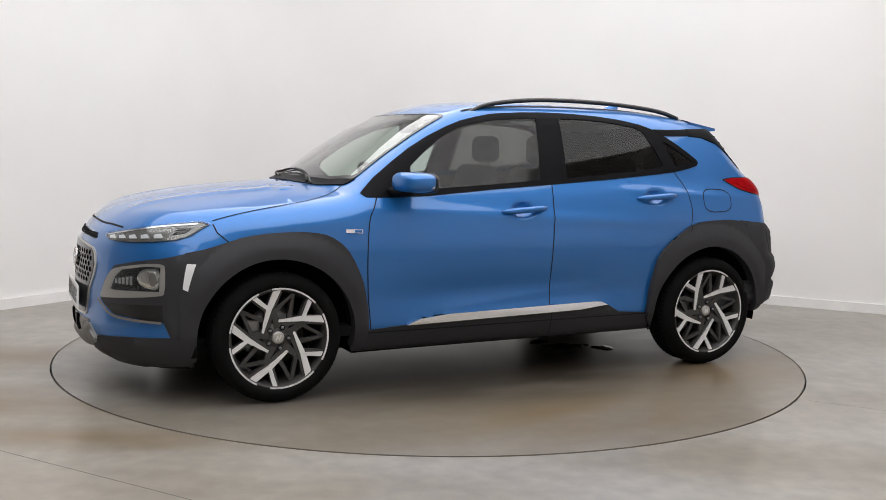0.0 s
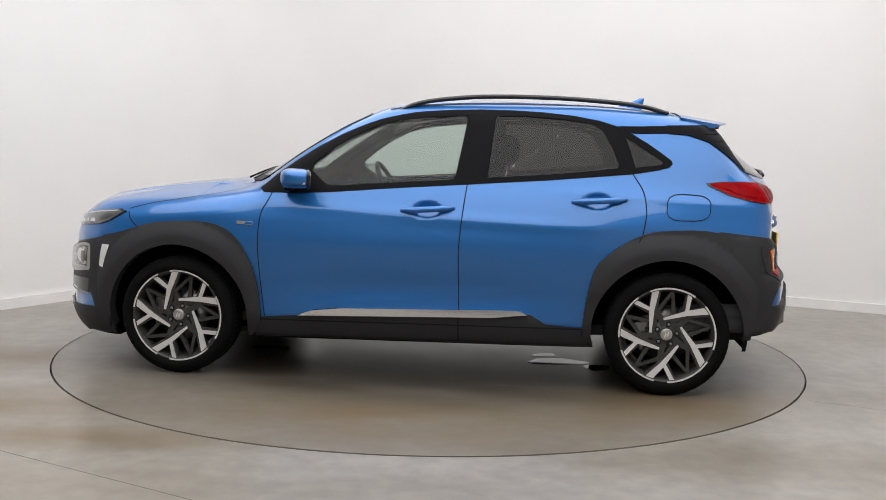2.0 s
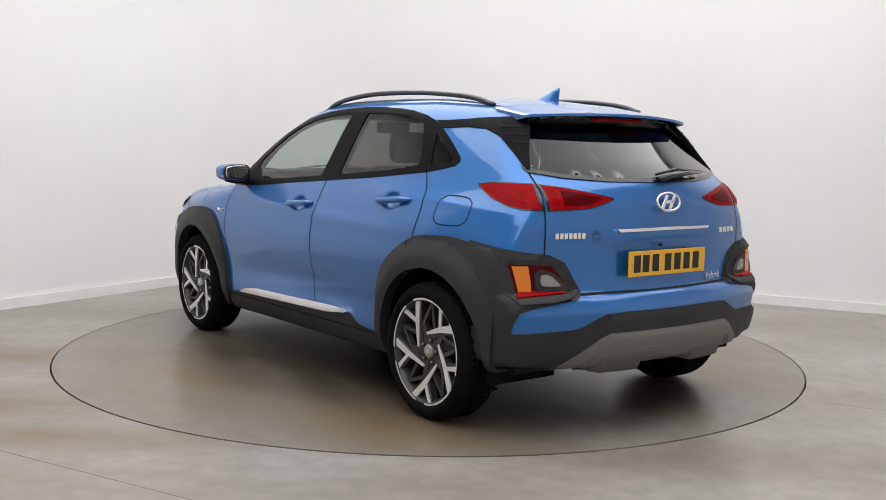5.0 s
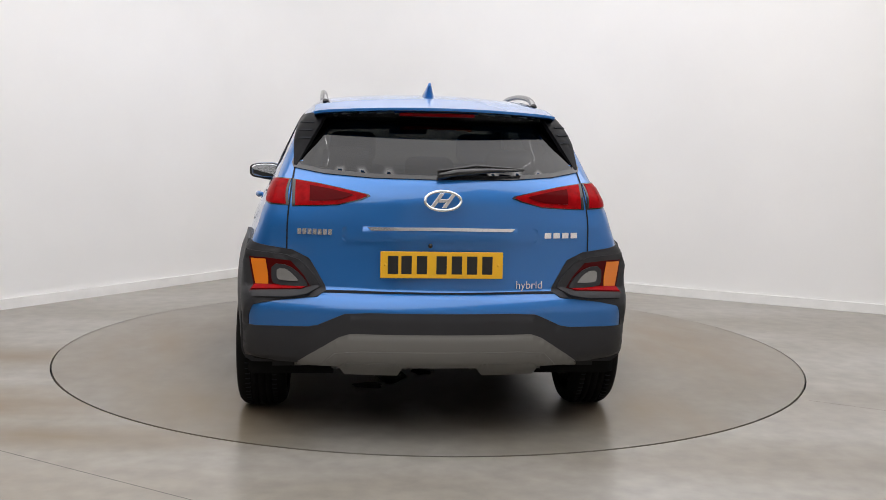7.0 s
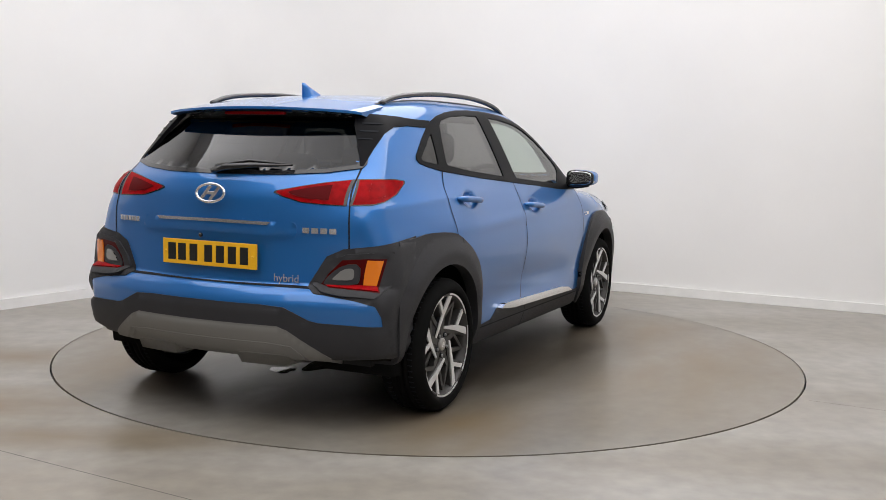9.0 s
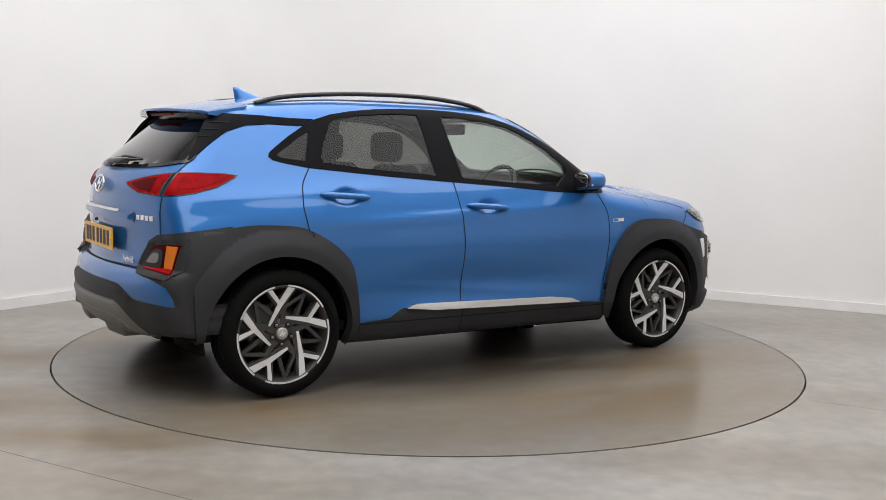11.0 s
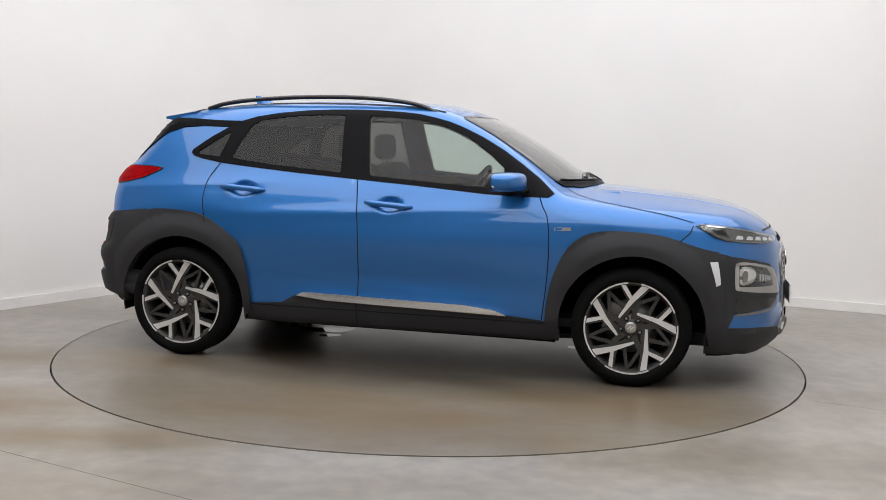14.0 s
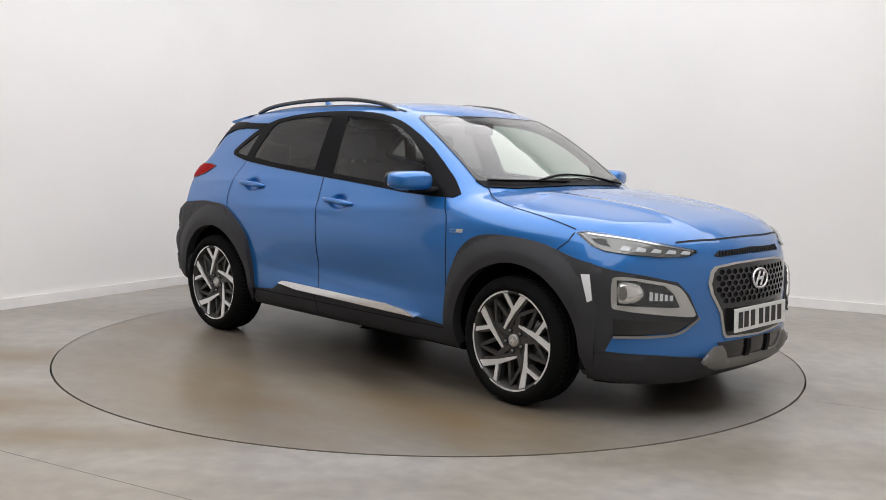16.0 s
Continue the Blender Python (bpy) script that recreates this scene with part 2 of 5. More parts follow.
disc_floor()
bm = bmesh.new()
o = room_outline(-0.1)
low = [bm.verts.new((p.x, p.y, 3.7)) for p in o]
top = [bm.verts.new((p.x, p.y, 3.8)) for p in o]
bm.faces.new(low[::-1])
bm.faces.new(top)
for i in range(len(o)):
    bm.faces.new((low[i], low[(i + 1) % len(o)], top[(i + 1) % len(o)], top[i]))
tagged(part("ceiling", bm, CEIL), label="plain white studio ceiling", category="ceiling", kind="structure")


def ceiling_light(x, y, a, w, d):
    e = new("ceiling_light")
    e.matrix_basis = pose(x, y, 3.69, 0, 0, a)
    tagged(e, label="large flat white ceiling light panel out of view, switched on", category="light", group="ceiling lights")
    bm = bmesh.new()
    for x0, x1, y0, y1 in ((-w / 2, w / 2, -d / 2, -d / 2 + 0.012), (-w / 2, w / 2, d / 2 - 0.012, d / 2),
                           (-w / 2, -w / 2 + 0.012, -d / 2 + 0.012, d / 2 - 0.012), (w / 2 - 0.012, w / 2, -d / 2 + 0.012, d / 2 - 0.012)):
        box(bm, x0, x1, y0, y1, -0.052, 0.0)
    part("frame", bm, CEIL, e)
    bm = bmesh.new()
    box(bm, -w / 2 + 0.001, w / 2 - 0.001, -d / 2 + 0.001, d / 2 - 0.001, -0.070, -0.054)
    part("diffuser", bm, PANEL, e)
    return e


for a in (1.6, 4.0, 6.4, 8.8):
    for b in ((1.7, 3.9, 6.1) if a < 8 else (3.9, 6.1)):
        q = CORNER + LEFT * a + RIGHT * b
        ceiling_light(q.x, q.y, math.degrees(math.atan2(LEFT.y, LEFT.x)), 2.398, 2.198)
# extra panel, added unseen behind the camera to brighten the car
q = CORNER + LEFT * 11.4 + RIGHT * 6.1
ceiling_light(q.x, q.y, math.degrees(math.atan2(LEFT.y, LEFT.x)), 2.3, 1.9)

# ---------- turntable ----------
TABLE = new("turntable")
tagged(TABLE, label="round grey floor turntable flush with the floor", category="turntable")
bm = bmesh.new()
n = 160
topv = [bm.verts.new(((RING_R - 0.011) * math.cos(2 * math.pi * i / n), (RING_R - 0.011) * math.sin(2 * math.pi * i / n), 0.001)) for i in range(n)]
botv = [bm.verts.new((v.co.x, v.co.y, -0.025)) for v in topv]
bm.faces.new(topv)
for i in range(n):
    bm.faces.new((botv[i], botv[(i + 1) % n], topv[(i + 1) % n], topv[i]))
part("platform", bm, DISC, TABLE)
v, f = [], []
for i in range(n):
    c, s = math.cos(2 * math.pi * i / n), math.sin(2 * math.pi * i / n)
    v += [((RING_R - 0.016) * c, (RING_R - 0.016) * s, 0.0022), ((RING_R - 0.010) * c, (RING_R - 0.010) * s, 0.0022), ((RING_R - 0.010) * c, (RING_R - 0.010) * s, -0.02)]
for i in range(n):
    j = (i + 1) % n
    f += [(3 * i, 3 * j, 3 * j + 1, 3 * i + 1), (3 * i + 1, 3 * j + 1, 3 * j + 2, 3 * i + 2)]
mesh_part("edge_trim", v, f, DISC, TABLE, "worn grey edge ring", smooth=False)

# ---------- the car's body surface ----------
CAR = new("car")
tagged(CAR, label="bright blue crossover car with grey cladding standing on the turntable", category="car")


def spline(*pts):
    """A monotone cubic through (x, y) points."""
    p = np.array(sorted(pts), float)
    x, y = p[:, 0], p[:, 1]
    h, d = np.diff(x), np.diff(y) / np.diff(x)
    m = np.zeros(len(x))
    m[1:-1] = np.where(d[:-1] * d[1:] > 0, 3 * (h[:-1] + h[1:]) / ((2 * h[1:] + h[:-1]) / np.where(d[:-1] == 0, 1, d[:-1]) + (h[1:] + 2 * h[:-1]) / np.where(d[1:] == 0, 1, d[1:])), 0)
    m[0], m[-1] = d[0], d[-1]

    def f(q):
        q = np.asarray(q, float)
        i = np.clip(np.searchsorted(x, q) - 1, 0, len(h) - 1)
        t = np.clip((q - x[i]) / h[i], -1.5, 2.5)
        inside = (q >= x[0]) & (q <= x[-1])
        cub = (2 * t**3 - 3 * t**2 + 1) * y[i] + (t**3 - 2 * t**2 + t) * h[i] * m[i] + (3 * t**2 - 2 * t**3) * y[i + 1] + (t**3 - t**2) * h[i] * m[i + 1]
        lin = np.where(q < x[0], y[0] + (q - x[0]) * m[0], y[-1] + (q - x[-1]) * m[-1])
        return np.where(inside, cub, lin)
    return f


# half width by height, roof and bonnet line by length, rear and front faces by height, underside by length
WIDTH = spline((0.10, 0.70), (0.20, 0.785), (0.28, 0.825), (0.36, 0.846), (0.46, 0.848), (0.60, 0.862), (0.74, 0.872), (0.84, 0.862), (0.93, 0.838), (1.00, 0.812), (1.08, 0.775),
               (1.20, 0.722), (1.32, 0.664), (1.42, 0.610), (1.50, 0.555), (1.60, 0.48))
TOP = spline((2.22, 0.60), (2.18, 0.72), (2.13, 0.800), (2.04, 0.874), (1.90, 0.933), (1.75, 0.972), (1.50, 1.012), (1.20, 1.042), (1.06, 1.055), (1.00, 1.078), (0.90, 1.138),
             (0.70, 1.262), (0.45, 1.402), (0.25, 1.482), (0.10, 1.512), (-0.10, 1.526), (-0.40, 1.530), (-0.80, 1.524), (-1.10, 1.505), (-1.40, 1.468), (-1.62, 1.425), (-1.75, 1.39))
REAR = spline((0.15, -1.80), (0.25, -1.90), (0.33, -1.965), (0.45, -2.002), (0.55, -2.008), (0.61, -1.985), (0.65, -1.940), (0.80, -1.930), (1.00, -1.928), (1.08, -1.908), (1.13, -1.878),
              (1.25, -1.765), (1.40, -1.625), (1.52, -1.50))
FRONT = spline((0.10, 1.98), (0.17, 2.06), (0.25, 2.125), (0.33, 2.150), (0.45, 2.142), (0.60, 2.136), (0.72, 2.124), (0.80, 2.096), (0.95, 2.00))
UNDER = spline((-2.1, 0.36), (-1.9, 0.325), (-1.70, 0.305), (-1.50, 0.24), (-0.9, 0.215), (0.8, 0.195), (1.6, 0.165), (1.9, 0.17), (2.15, 0.24))
LOWER = spline((0.30, 0.25), (0.62, 0.35), (0.78, 0.70), (0.92, 1.0), (1.5, 1.0))
REARBOW = spline((0.3, 0.24), (0.9, 0.21), (1.04, 0.28), (1.17, 0.42), (1.4, 0.36))
SHIFT = spline((-2.0, 0.0), (-0.3, 0.0), (0.15, 0.14), (0.6, 0.20), (1.0, 0.26), (1.25, 0.10), (1.6, 0.0), (2.2, 0.0))
CROWN = spline((-2.0, 0.16), (-1.3, 0.12), (0.0, 0.10), (0.7, 0.05), (1.1, 0.10), (1.4, 0.13), (2.0, 0.10))


def smax(a, b, r):
    return np.maximum(a, b) + np.maximum(r - np.abs(a - b), 0) ** 2 / (4 * r)


def half_width(x, z):
    w = WIDTH(z)
    k = LOWER(z)
    w = w - 0.105 * np.maximum(0, (x - 0.95) / 0.75) ** 2 * k
    w = w - 0.040 * np.maximum(0, (-x - 0.9) / 0.6) ** 1.5 * np.maximum(k, 0.25)
    # the pressed hollow above the sills and the haunches over the wheels
    w = w - 0.016 * np.exp(-((z - 0.50) / 0.10) ** 2) * np.exp(-((x + 0.05) / 0.62) ** 4)
    w = w + 0.012 * np.exp(-((z - 0.90) / 0.09) ** 2) * (np.exp(-((x + 1.25) / 0.42) ** 2) + 0.8 * np.exp(-((x - 1.20) / 0.40) ** 2))
    # finger hollows behind the door handles
    w = w - 0.024 * np.exp(-(((x + 0.045) / 0.062) ** 2 + ((z - 0.925) / 0.036) ** 2) ** 2)
    w = w - 0.024 * np.exp(-(((x + 0.93) / 0.062) ** 2 + ((z - 0.992) / 0.036) ** 2) ** 2)
    # fold from the wing's badge down across the front door
    s = z - (0.905 + 0.05 * (x - 0.2))
    w = w + 0.007 * np.exp(-(s / 0.035) ** 2) * np.exp(-((x + 0.1) / 0.9) ** 4)
    # crisp shoulder line from the tail lamp to the rear door, and the rising line above the sill
    s = z - (1.018 + 0.055 * (x + 1.0))
    w = w + 0.010 * np.exp(-np.sqrt((s / 0.040) ** 2 + 0.04)) * np.exp(-((x + 1.25) / 0.55) ** 4)
    s = z - (0.480 - 0.10 * (x + 0.2))
    w = w + 0.008 * np.exp(-np.sqrt((s / 0.045) ** 2 + 0.05)) * np.exp(-((x + 0.15) / 0.60) ** 4)
    return w


def body(x, y, z):
    """Below zero inside the body, above zero outside."""
    y = np.abs(y)
    side = y - half_width(x, z)
    top = z - (TOP(x + SHIFT(x) * y * y) - CROWN(x) * y * y - 0.10 * np.maximum(0, y - 0.45) ** 2)
    top = top - 0.007 * np.exp(-((y - 0.36 - 0.10 * (1.6 - x)) / 0.045) ** 2) * np.clip((x - 1.05) / 0.2, 0, 1) * np.clip((2.05 - x) / 0.2, 0, 1)
    front = x - (FRONT(z) - 0.30 * y**2 - 0.36 * y**4)
    rear = REAR(z) + REARBOW(z) * y**2 - x
    under = UNDER(x) - z
    f = smax(side, top, 0.085)
    f = smax(f, front, 0.10)
    f = smax(f, rear, 0.075)
    return smax(f, under, 0.05)


def slope(p):
    e = 1e-3
    g = np.stack([body(p[:, 0] + e, p[:, 1], p[:, 2]) - body(p[:, 0] - e, p[:, 1], p[:, 2]),
                  body(p[:, 0], p[:, 1] + e, p[:, 2]) - body(p[:, 0], p[:, 1] - e, p[:, 2]),
                  body(p[:, 0], p[:, 1], p[:, 2] + e) - body(p[:, 0], p[:, 1], p[:, 2] - e)], 1)
    return g / np.maximum(np.linalg.norm(g, axis=1, keepdims=True), 1e-9)


def strike(a, b, level=0.0):
    """Where the way from a (inside) to b (outside) leaves the body."""
    lo, hi = np.zeros(len(a)), np.ones(len(a))
    for _ in range(26):
        mid = (lo + hi) / 2
        q = a + (b - a) * mid[:, None]
        out = body(q[:, 0], q[:, 1], q[:, 2]) > level
        hi = np.where(out, mid, hi)
        lo = np.where(out, lo, mid)
    return a + (b - a) * ((lo + hi) / 2)[:, None]


SIDE, BACK, NOSE, UP = Vector((0, 1, 0)), Vector((-1, 0, 0)), Vector((1, 0, 0)), Vector((0, 0, 1))


def cast(pts, way, start=None, end=None):
    """Points carried along way on to the body's surface."""
    p = np.array(pts, float)
    d = np.array(way, float)
    d = d / np.linalg.norm(d)
    if start is None:
        start, end = (0.6, 1.9) if abs(d[2]) > 0.8 else ((0.0, 1.4) if abs(d[1]) > 0.95 else (0.55, 2.7))
    flat = p - np.outer(p @ d, d)
    return strike(flat + d * start, flat + d * end)


def inside(poly, q):
    poly, q = np.asarray(poly, float), np.asarray(q, float)
    r = np.zeros(len(q), bool)
    j = len(poly) - 1
    for i in range(len(poly)):
        (xi, yi), (xj, yj) = poly[i], poly[j]
        if yi != yj:
            c = ((yi > q[:, 1]) != (yj > q[:, 1])) & (q[:, 0] < (xj - xi) * (q[:, 1] - yi) / (yj - yi) + xi)
            r ^= c
        j = i
    return r


def edge_distance(poly, q):
    poly, q = np.asarray(poly, float), np.asarray(q, float)
    best = np.full(len(q), 1e9)
    for i in range(len(poly)):
        a, b = poly[i - 1], poly[i]
        ab = b - a
        t = np.clip(((q - a) @ ab) / max(ab @ ab, 1e-12), 0, 1)
        best = np.minimum(best, np.linalg.norm(q - a - t[:, None] * ab, axis=1))
    return best


def rounded(poly, n=2, cut=0.25):
    p = [np.array(v, float) for v in poly]
    for _ in range(n):
        q = []
        for i in range(len(p)):
            a, b = p[i], p[(i + 1) % len(p)]
            q += [a + (b - a) * cut, b - (b - a) * cut]
        p = q
    return p


def resample(poly, step):
    out = []
    for i in range(len(poly)):
        a, b = np.array(poly[i], float), np.array(poly[(i + 1) % len(poly)], float)
        k = max(1, int(np.ceil(np.linalg.norm(b - a) / step)))
        out += [a + (b - a) * t / k for t in range(k)]
    return out


def plane_axes(way):
    d = np.array(way, float)
    d = d / np.linalg.norm(d)
    u = np.cross(d, (0, 0, 1)) if abs(d[2]) < 0.8 else np.array((1.0, 0, 0))
    u = u / np.linalg.norm(u)
    v = np.cross(u, d)
    return d, u, v / np.linalg.norm(v)


from mathutils.geometry import delaunay_2d_cdt


def sheet(poly3, way, step=0.03, holes=(), off=0.003, rim=0.012, edge=0.0, edge_off=None, relief=None):
    """A panel on the body: outline poly3 seen along way, off metres proud, with a rim that turns in; relief adds a pressed shape."""
    d, u, v = plane_axes(way)
    flat = lambda pts: [np.array((np.dot(p, u), np.dot(p, v))) for p in pts]
    outline = resample(flat(poly3), step)
    loops = [outline] + [resample(flat(h), step) for h in holes]
    verts, edges = [], []
    for loop in loops:
        k = len(verts)
        verts += [Vector(p) for p in loop]
        edges += [(k + i, k + (i + 1) % len(loop)) for i in range(len(loop))]
    o = np.array(outline)
    lo, hi = o.min(0), o.max(0)
    gx, gy = np.arange(lo[0], hi[0], step), np.arange(lo[1], hi[1], step)
    grid = np.array([(a + (step / 2 if k % 2 else 0), b) for k, b in enumerate(gy) for a in gx])
    if len(grid):
        ok = inside(outline, grid) & (edge_distance(outline, grid) > step * 0.45)
        for h in loops[1:]:
            ok &= ~inside(h, grid) & (edge_distance(h, grid) > step * 0.45)
        verts += [Vector(p) for p in grid[ok]]
    vs, es, fs, _, _, _ = delaunay_2d_cdt(verts, edges, [], 0, 1e-6)
    q = np.array([tuple(p) for p in vs])
    fs = [f for f in fs if len(f) == 3]
    c = np.array([q[list(f)].mean(0) for f in fs])
    keep = inside(outline, c)
    for h in loops[1:]:
        keep &= ~inside(h, c)
    fs = [f for f, k in zip(fs, keep) if k]
    p = cast(q[:, :1] * u + q[:, 1:2] * v, d)
    nn = slope(p)
    lift = np.full(len(q), off)
    if edge:
        dist = edge_distance(outline, q)
        for h in loops[1:]:
            dist = np.minimum(dist, edge_distance(h, q))
        s = np.clip(dist / edge, 0, 1)
        lift = edge_off + (off - edge_off) * np.sqrt(1 - (1 - s) ** 2)
    if relief:
        lift = lift + relief(q[:, 0], q[:, 1])
    top = p + nn * lift[:, None]
    faces = []
    for f in fs:
        a, b, e = (top[i] for i in f)
        faces.append(tuple(f) if np.dot(np.cross(b - a, e - a), nn[f[0]]) > 0 else tuple(f[::-1]))
    count = {}
    for f in faces:
        for i in range(3):
            count[(f[i], f[(i + 1) % 3])] = 1
    allv = Skin(top)
    shade = nn
    if edge and edge < 0.027:
        # the rounded edge tips the surface outwards
        def away(t):
            best = edge_distance(outline, t)
            for h in loops[1:]:
                best = np.minimum(best, edge_distance(h, t))
            return best
        e = 1e-3
        gu = (away(q + (e, 0)) - away(q - (e, 0))) / (2 * e)
        gv = (away(q + (0, e)) - away(q - (0, e))) / (2 * e)
        s = np.clip(away(q) / edge, 0.15, 1)
        k = np.clip((off - edge_off) * (1 - s) / np.sqrt(1 - (1 - s) ** 2) / edge, 0, 1.2)[:, None]
        shade = nn - k * (gu[:, None] * u + gv[:, None] * v)
        shade = shade / np.linalg.norm(shade, axis=1, keepdims=True)
    if relief:
        e = 2e-3
        gu = (relief(q[:, 0] + e, q[:, 1]) - relief(q[:, 0] - e, q[:, 1])) / (2 * e)
        gv = (relief(q[:, 0], q[:, 1] + e) - relief(q[:, 0], q[:, 1] - e)) / (2 * e)
        shade = shade - gu[:, None] * u - gv[:, None] * v
        shade = shade / np.linalg.norm(shade, axis=1, keepdims=True)
    norms = [np.array(t) for t in shade]
    if rim:
        low = p + nn * (lift - rim)[:, None]
        extra = {}

        def put(i, pos, side):
            key = (i, pos)
            if key not in extra:
                extra[key] = len(allv)
                allv.append(top[i] if pos else low[i])
                norms.append(np.zeros(3))
            norms[extra[key]] = norms[extra[key]] + side
            return extra[key]
        for (a, b) in list(count):
            if (b, a) not in count:
                side = np.cross(top[b] - top[a], nn[a])
                side = side / max(np.linalg.norm(side), 1e-9)
                faces.append((put(b, 1, side), put(a, 1, side), put(a, 0, side), put(b, 0, side)))
    allv.normals = [q / max(np.linalg.norm(q), 1e-9) for q in norms]
    return allv, faces


def flip(vf):
    v, f = vf
    w = Skin((p[0], -p[1], p[2]) for p in v)
    if isinstance(v, Skin) and v.normals is not None:
        w.normals = [(n[0], -n[1], n[2]) for n in v.normals]
    return w, [tuple(q[::-1]) for q in f]


def both(name, vf, mat, parents, label="", smooth=True):
    """The same part on the left and, mirrored, on the right."""
    return [mesh_part(name, *vf, mat, parents[0], label, smooth), mesh_part(name, *flip(vf), mat, parents[1], label, smooth)]


def ribbon(pts3, way, width=0.006, off=0.0015, step=0.02):
    """A narrow dark line on the body along pts3."""
    d, u, v = plane_axes(way)
    p = [np.array((np.dot(q, u), np.dot(q, v))) for q in pts3]
    line = []
    for a, b in zip(p, p[1:]):
        k = max(1, int(np.ceil(np.linalg.norm(b - a) / step)))
        line += [a + (b - a) * t / k for t in range(k)]
    line = np.array(line + [p[-1]])
    t = np.gradient(line, axis=0)
    t = t / np.linalg.norm(t, axis=1, keepdims=True)
    n2 = np.stack([-t[:, 1], t[:, 0]], 1) * width / 2
    q = np.concatenate([line - n2, line + n2])
    s = cast(q[:, :1] * u + q[:, 1:2] * v, d)
    s = s + slope(s) * off
    m = len(line)
    return list(s), [(i, i + 1, m + i + 1, m + i) for i in range(m - 1)]


def curve(pts, n=8):
    """A smooth open line through pts."""
    p = [np.array(q, float) for q in pts]
    p = [2 * p[0] - p[1]] + p + [2 * p[-1] - p[-2]]
    out = []
    for i in range(1, len(p) - 2):
        for k in range(n):
            t = k / n
            out.append(0.5 * (2 * p[i] + (p[i + 1] - p[i - 1]) * t + (2 * p[i - 1] - 5 * p[i] + 4 * p[i + 1] - p[i + 2]) * t**2 + (3 * p[i] - p[i - 1] - 3 * p[i + 1] + p[i + 2]) * t**3))
    return out + [p[-2]]


def xz(*pts):
    return [np.array((a, 0.8, b)) for a, b in pts]


def yz(*pts):
    return [np.array((0.0, a, b)) for a, b in pts]


def xy(*pts):
    return [np.array((a, b, 1.0)) for a, b in pts]


def cut2(poly, a, b):
    return [(p[a], p[b]) for p in poly]


# outlines, seen from the side (length, height)
DLO = xz((0.855, 1.018), (0.768, 1.095), (0.665, 1.170), (0.56, 1.240), (0.44, 1.306), (0.323, 1.358), (0.235, 1.390), (0.144, 1.412), (0.05, 1.430), (-0.035, 1.438), (-0.16, 1.446), (-0.305, 1.450), (-0.47, 1.448), (-0.636, 1.440),
         (-0.79, 1.425), (-0.925, 1.402), (-1.02, 1.374), (-1.094, 1.338), (-1.18, 1.288), (-1.251, 1.240), (-1.295, 1.208), (-1.303, 1.190), (-1.285, 1.172), (-1.225, 1.157), (-1.103, 1.136), (-0.86, 1.113), (-0.648, 1.094), (-0.255, 1.065), (0.1, 1.040), (0.483, 1.008), (0.70, 1.000), (0.83, 1.000))
FRONT_GLASS = xz((0.49, 1.036), (0.585, 1.110), (0.580, 1.150), (0.485, 1.230), (0.38, 1.300), (0.263, 1.356), (0.17, 1.383), (0.085, 1.398), (-0.08, 1.415), (-0.235, 1.422), (-0.185, 1.105), (-0.172, 1.083), (0.1, 1.062))
REAR_GLASS = xz((-0.355, 1.095), (-0.385, 1.424), (-0.55, 1.424), (-0.75, 1.410), (-0.90, 1.385), (-0.945, 1.36), (-1.00, 1.262), (-1.035, 1.178), (-1.025, 1.160), (-0.80, 1.132))
QUARTER_GLASS = xz((-1.07, 1.318), (-1.12, 1.292), (-1.20, 1.240), (-1.265, 1.198), (-1.255, 1.182), (-1.12, 1.166))
FRONT_DOOR = xz((0.82, 0.30), (0.845, 0.55), (0.853, 0.74), (0.84, 0.88), (0.81, 0.945), (0.77, 1.06), (0.80, 1.09), (0.30, 1.60), (-0.33, 1.60), (-0.30, 1.35), (-0.25, 1.065), (-0.22, 0.70), (-0.222, 0.30))
REAR_DOOR = xz((-0.222, 0.30), (-0.22, 0.70), (-0.25, 1.065), (-0.33, 1.60), (-1.0, 1.6), (-1.06, 1.33), (-1.10, 1.15), (-1.16, 1.05), (-1.175, 0.95), (-1.155, 0.82), (-1.12, 0.75), (-0.95, 0.60), (-0.90, 0.53), (-0.865, 0.30))
REAR_SCREEN = yz((0.0, 1.128), (0.3, 1.132), (0.50, 1.145), (0.605, 1.165), (0.615, 1.20), (0.58, 1.28), (0.535, 1.36), (0.50, 1.405), (0.3, 1.412), (0.0, 1.415), (-0.3, 1.412), (-0.50, 1.405), (-0.535, 1.36), (-0.58, 1.28), (-0.615, 1.20), (-0.605, 1.165), (-0.50, 1.145), (-0.3, 1.132))
WIND = xy(*(lambda h: h + [(a, -y) for a, y in reversed(h[1:-1])])([(1.005, 0.0), (0.985, 0.25), (0.93, 0.47), (0.855, 0.630), (0.83, 0.640), (0.60, 0.615), (0.45, 0.590), (0.315, 0.556), (0.300, 0.53), (0.355, 0.3), (0.375, 0.15), (0.38, 0.0)]))
HUB_Z, AXLE, ARCH_R = 0.318, 1.30, 0.388


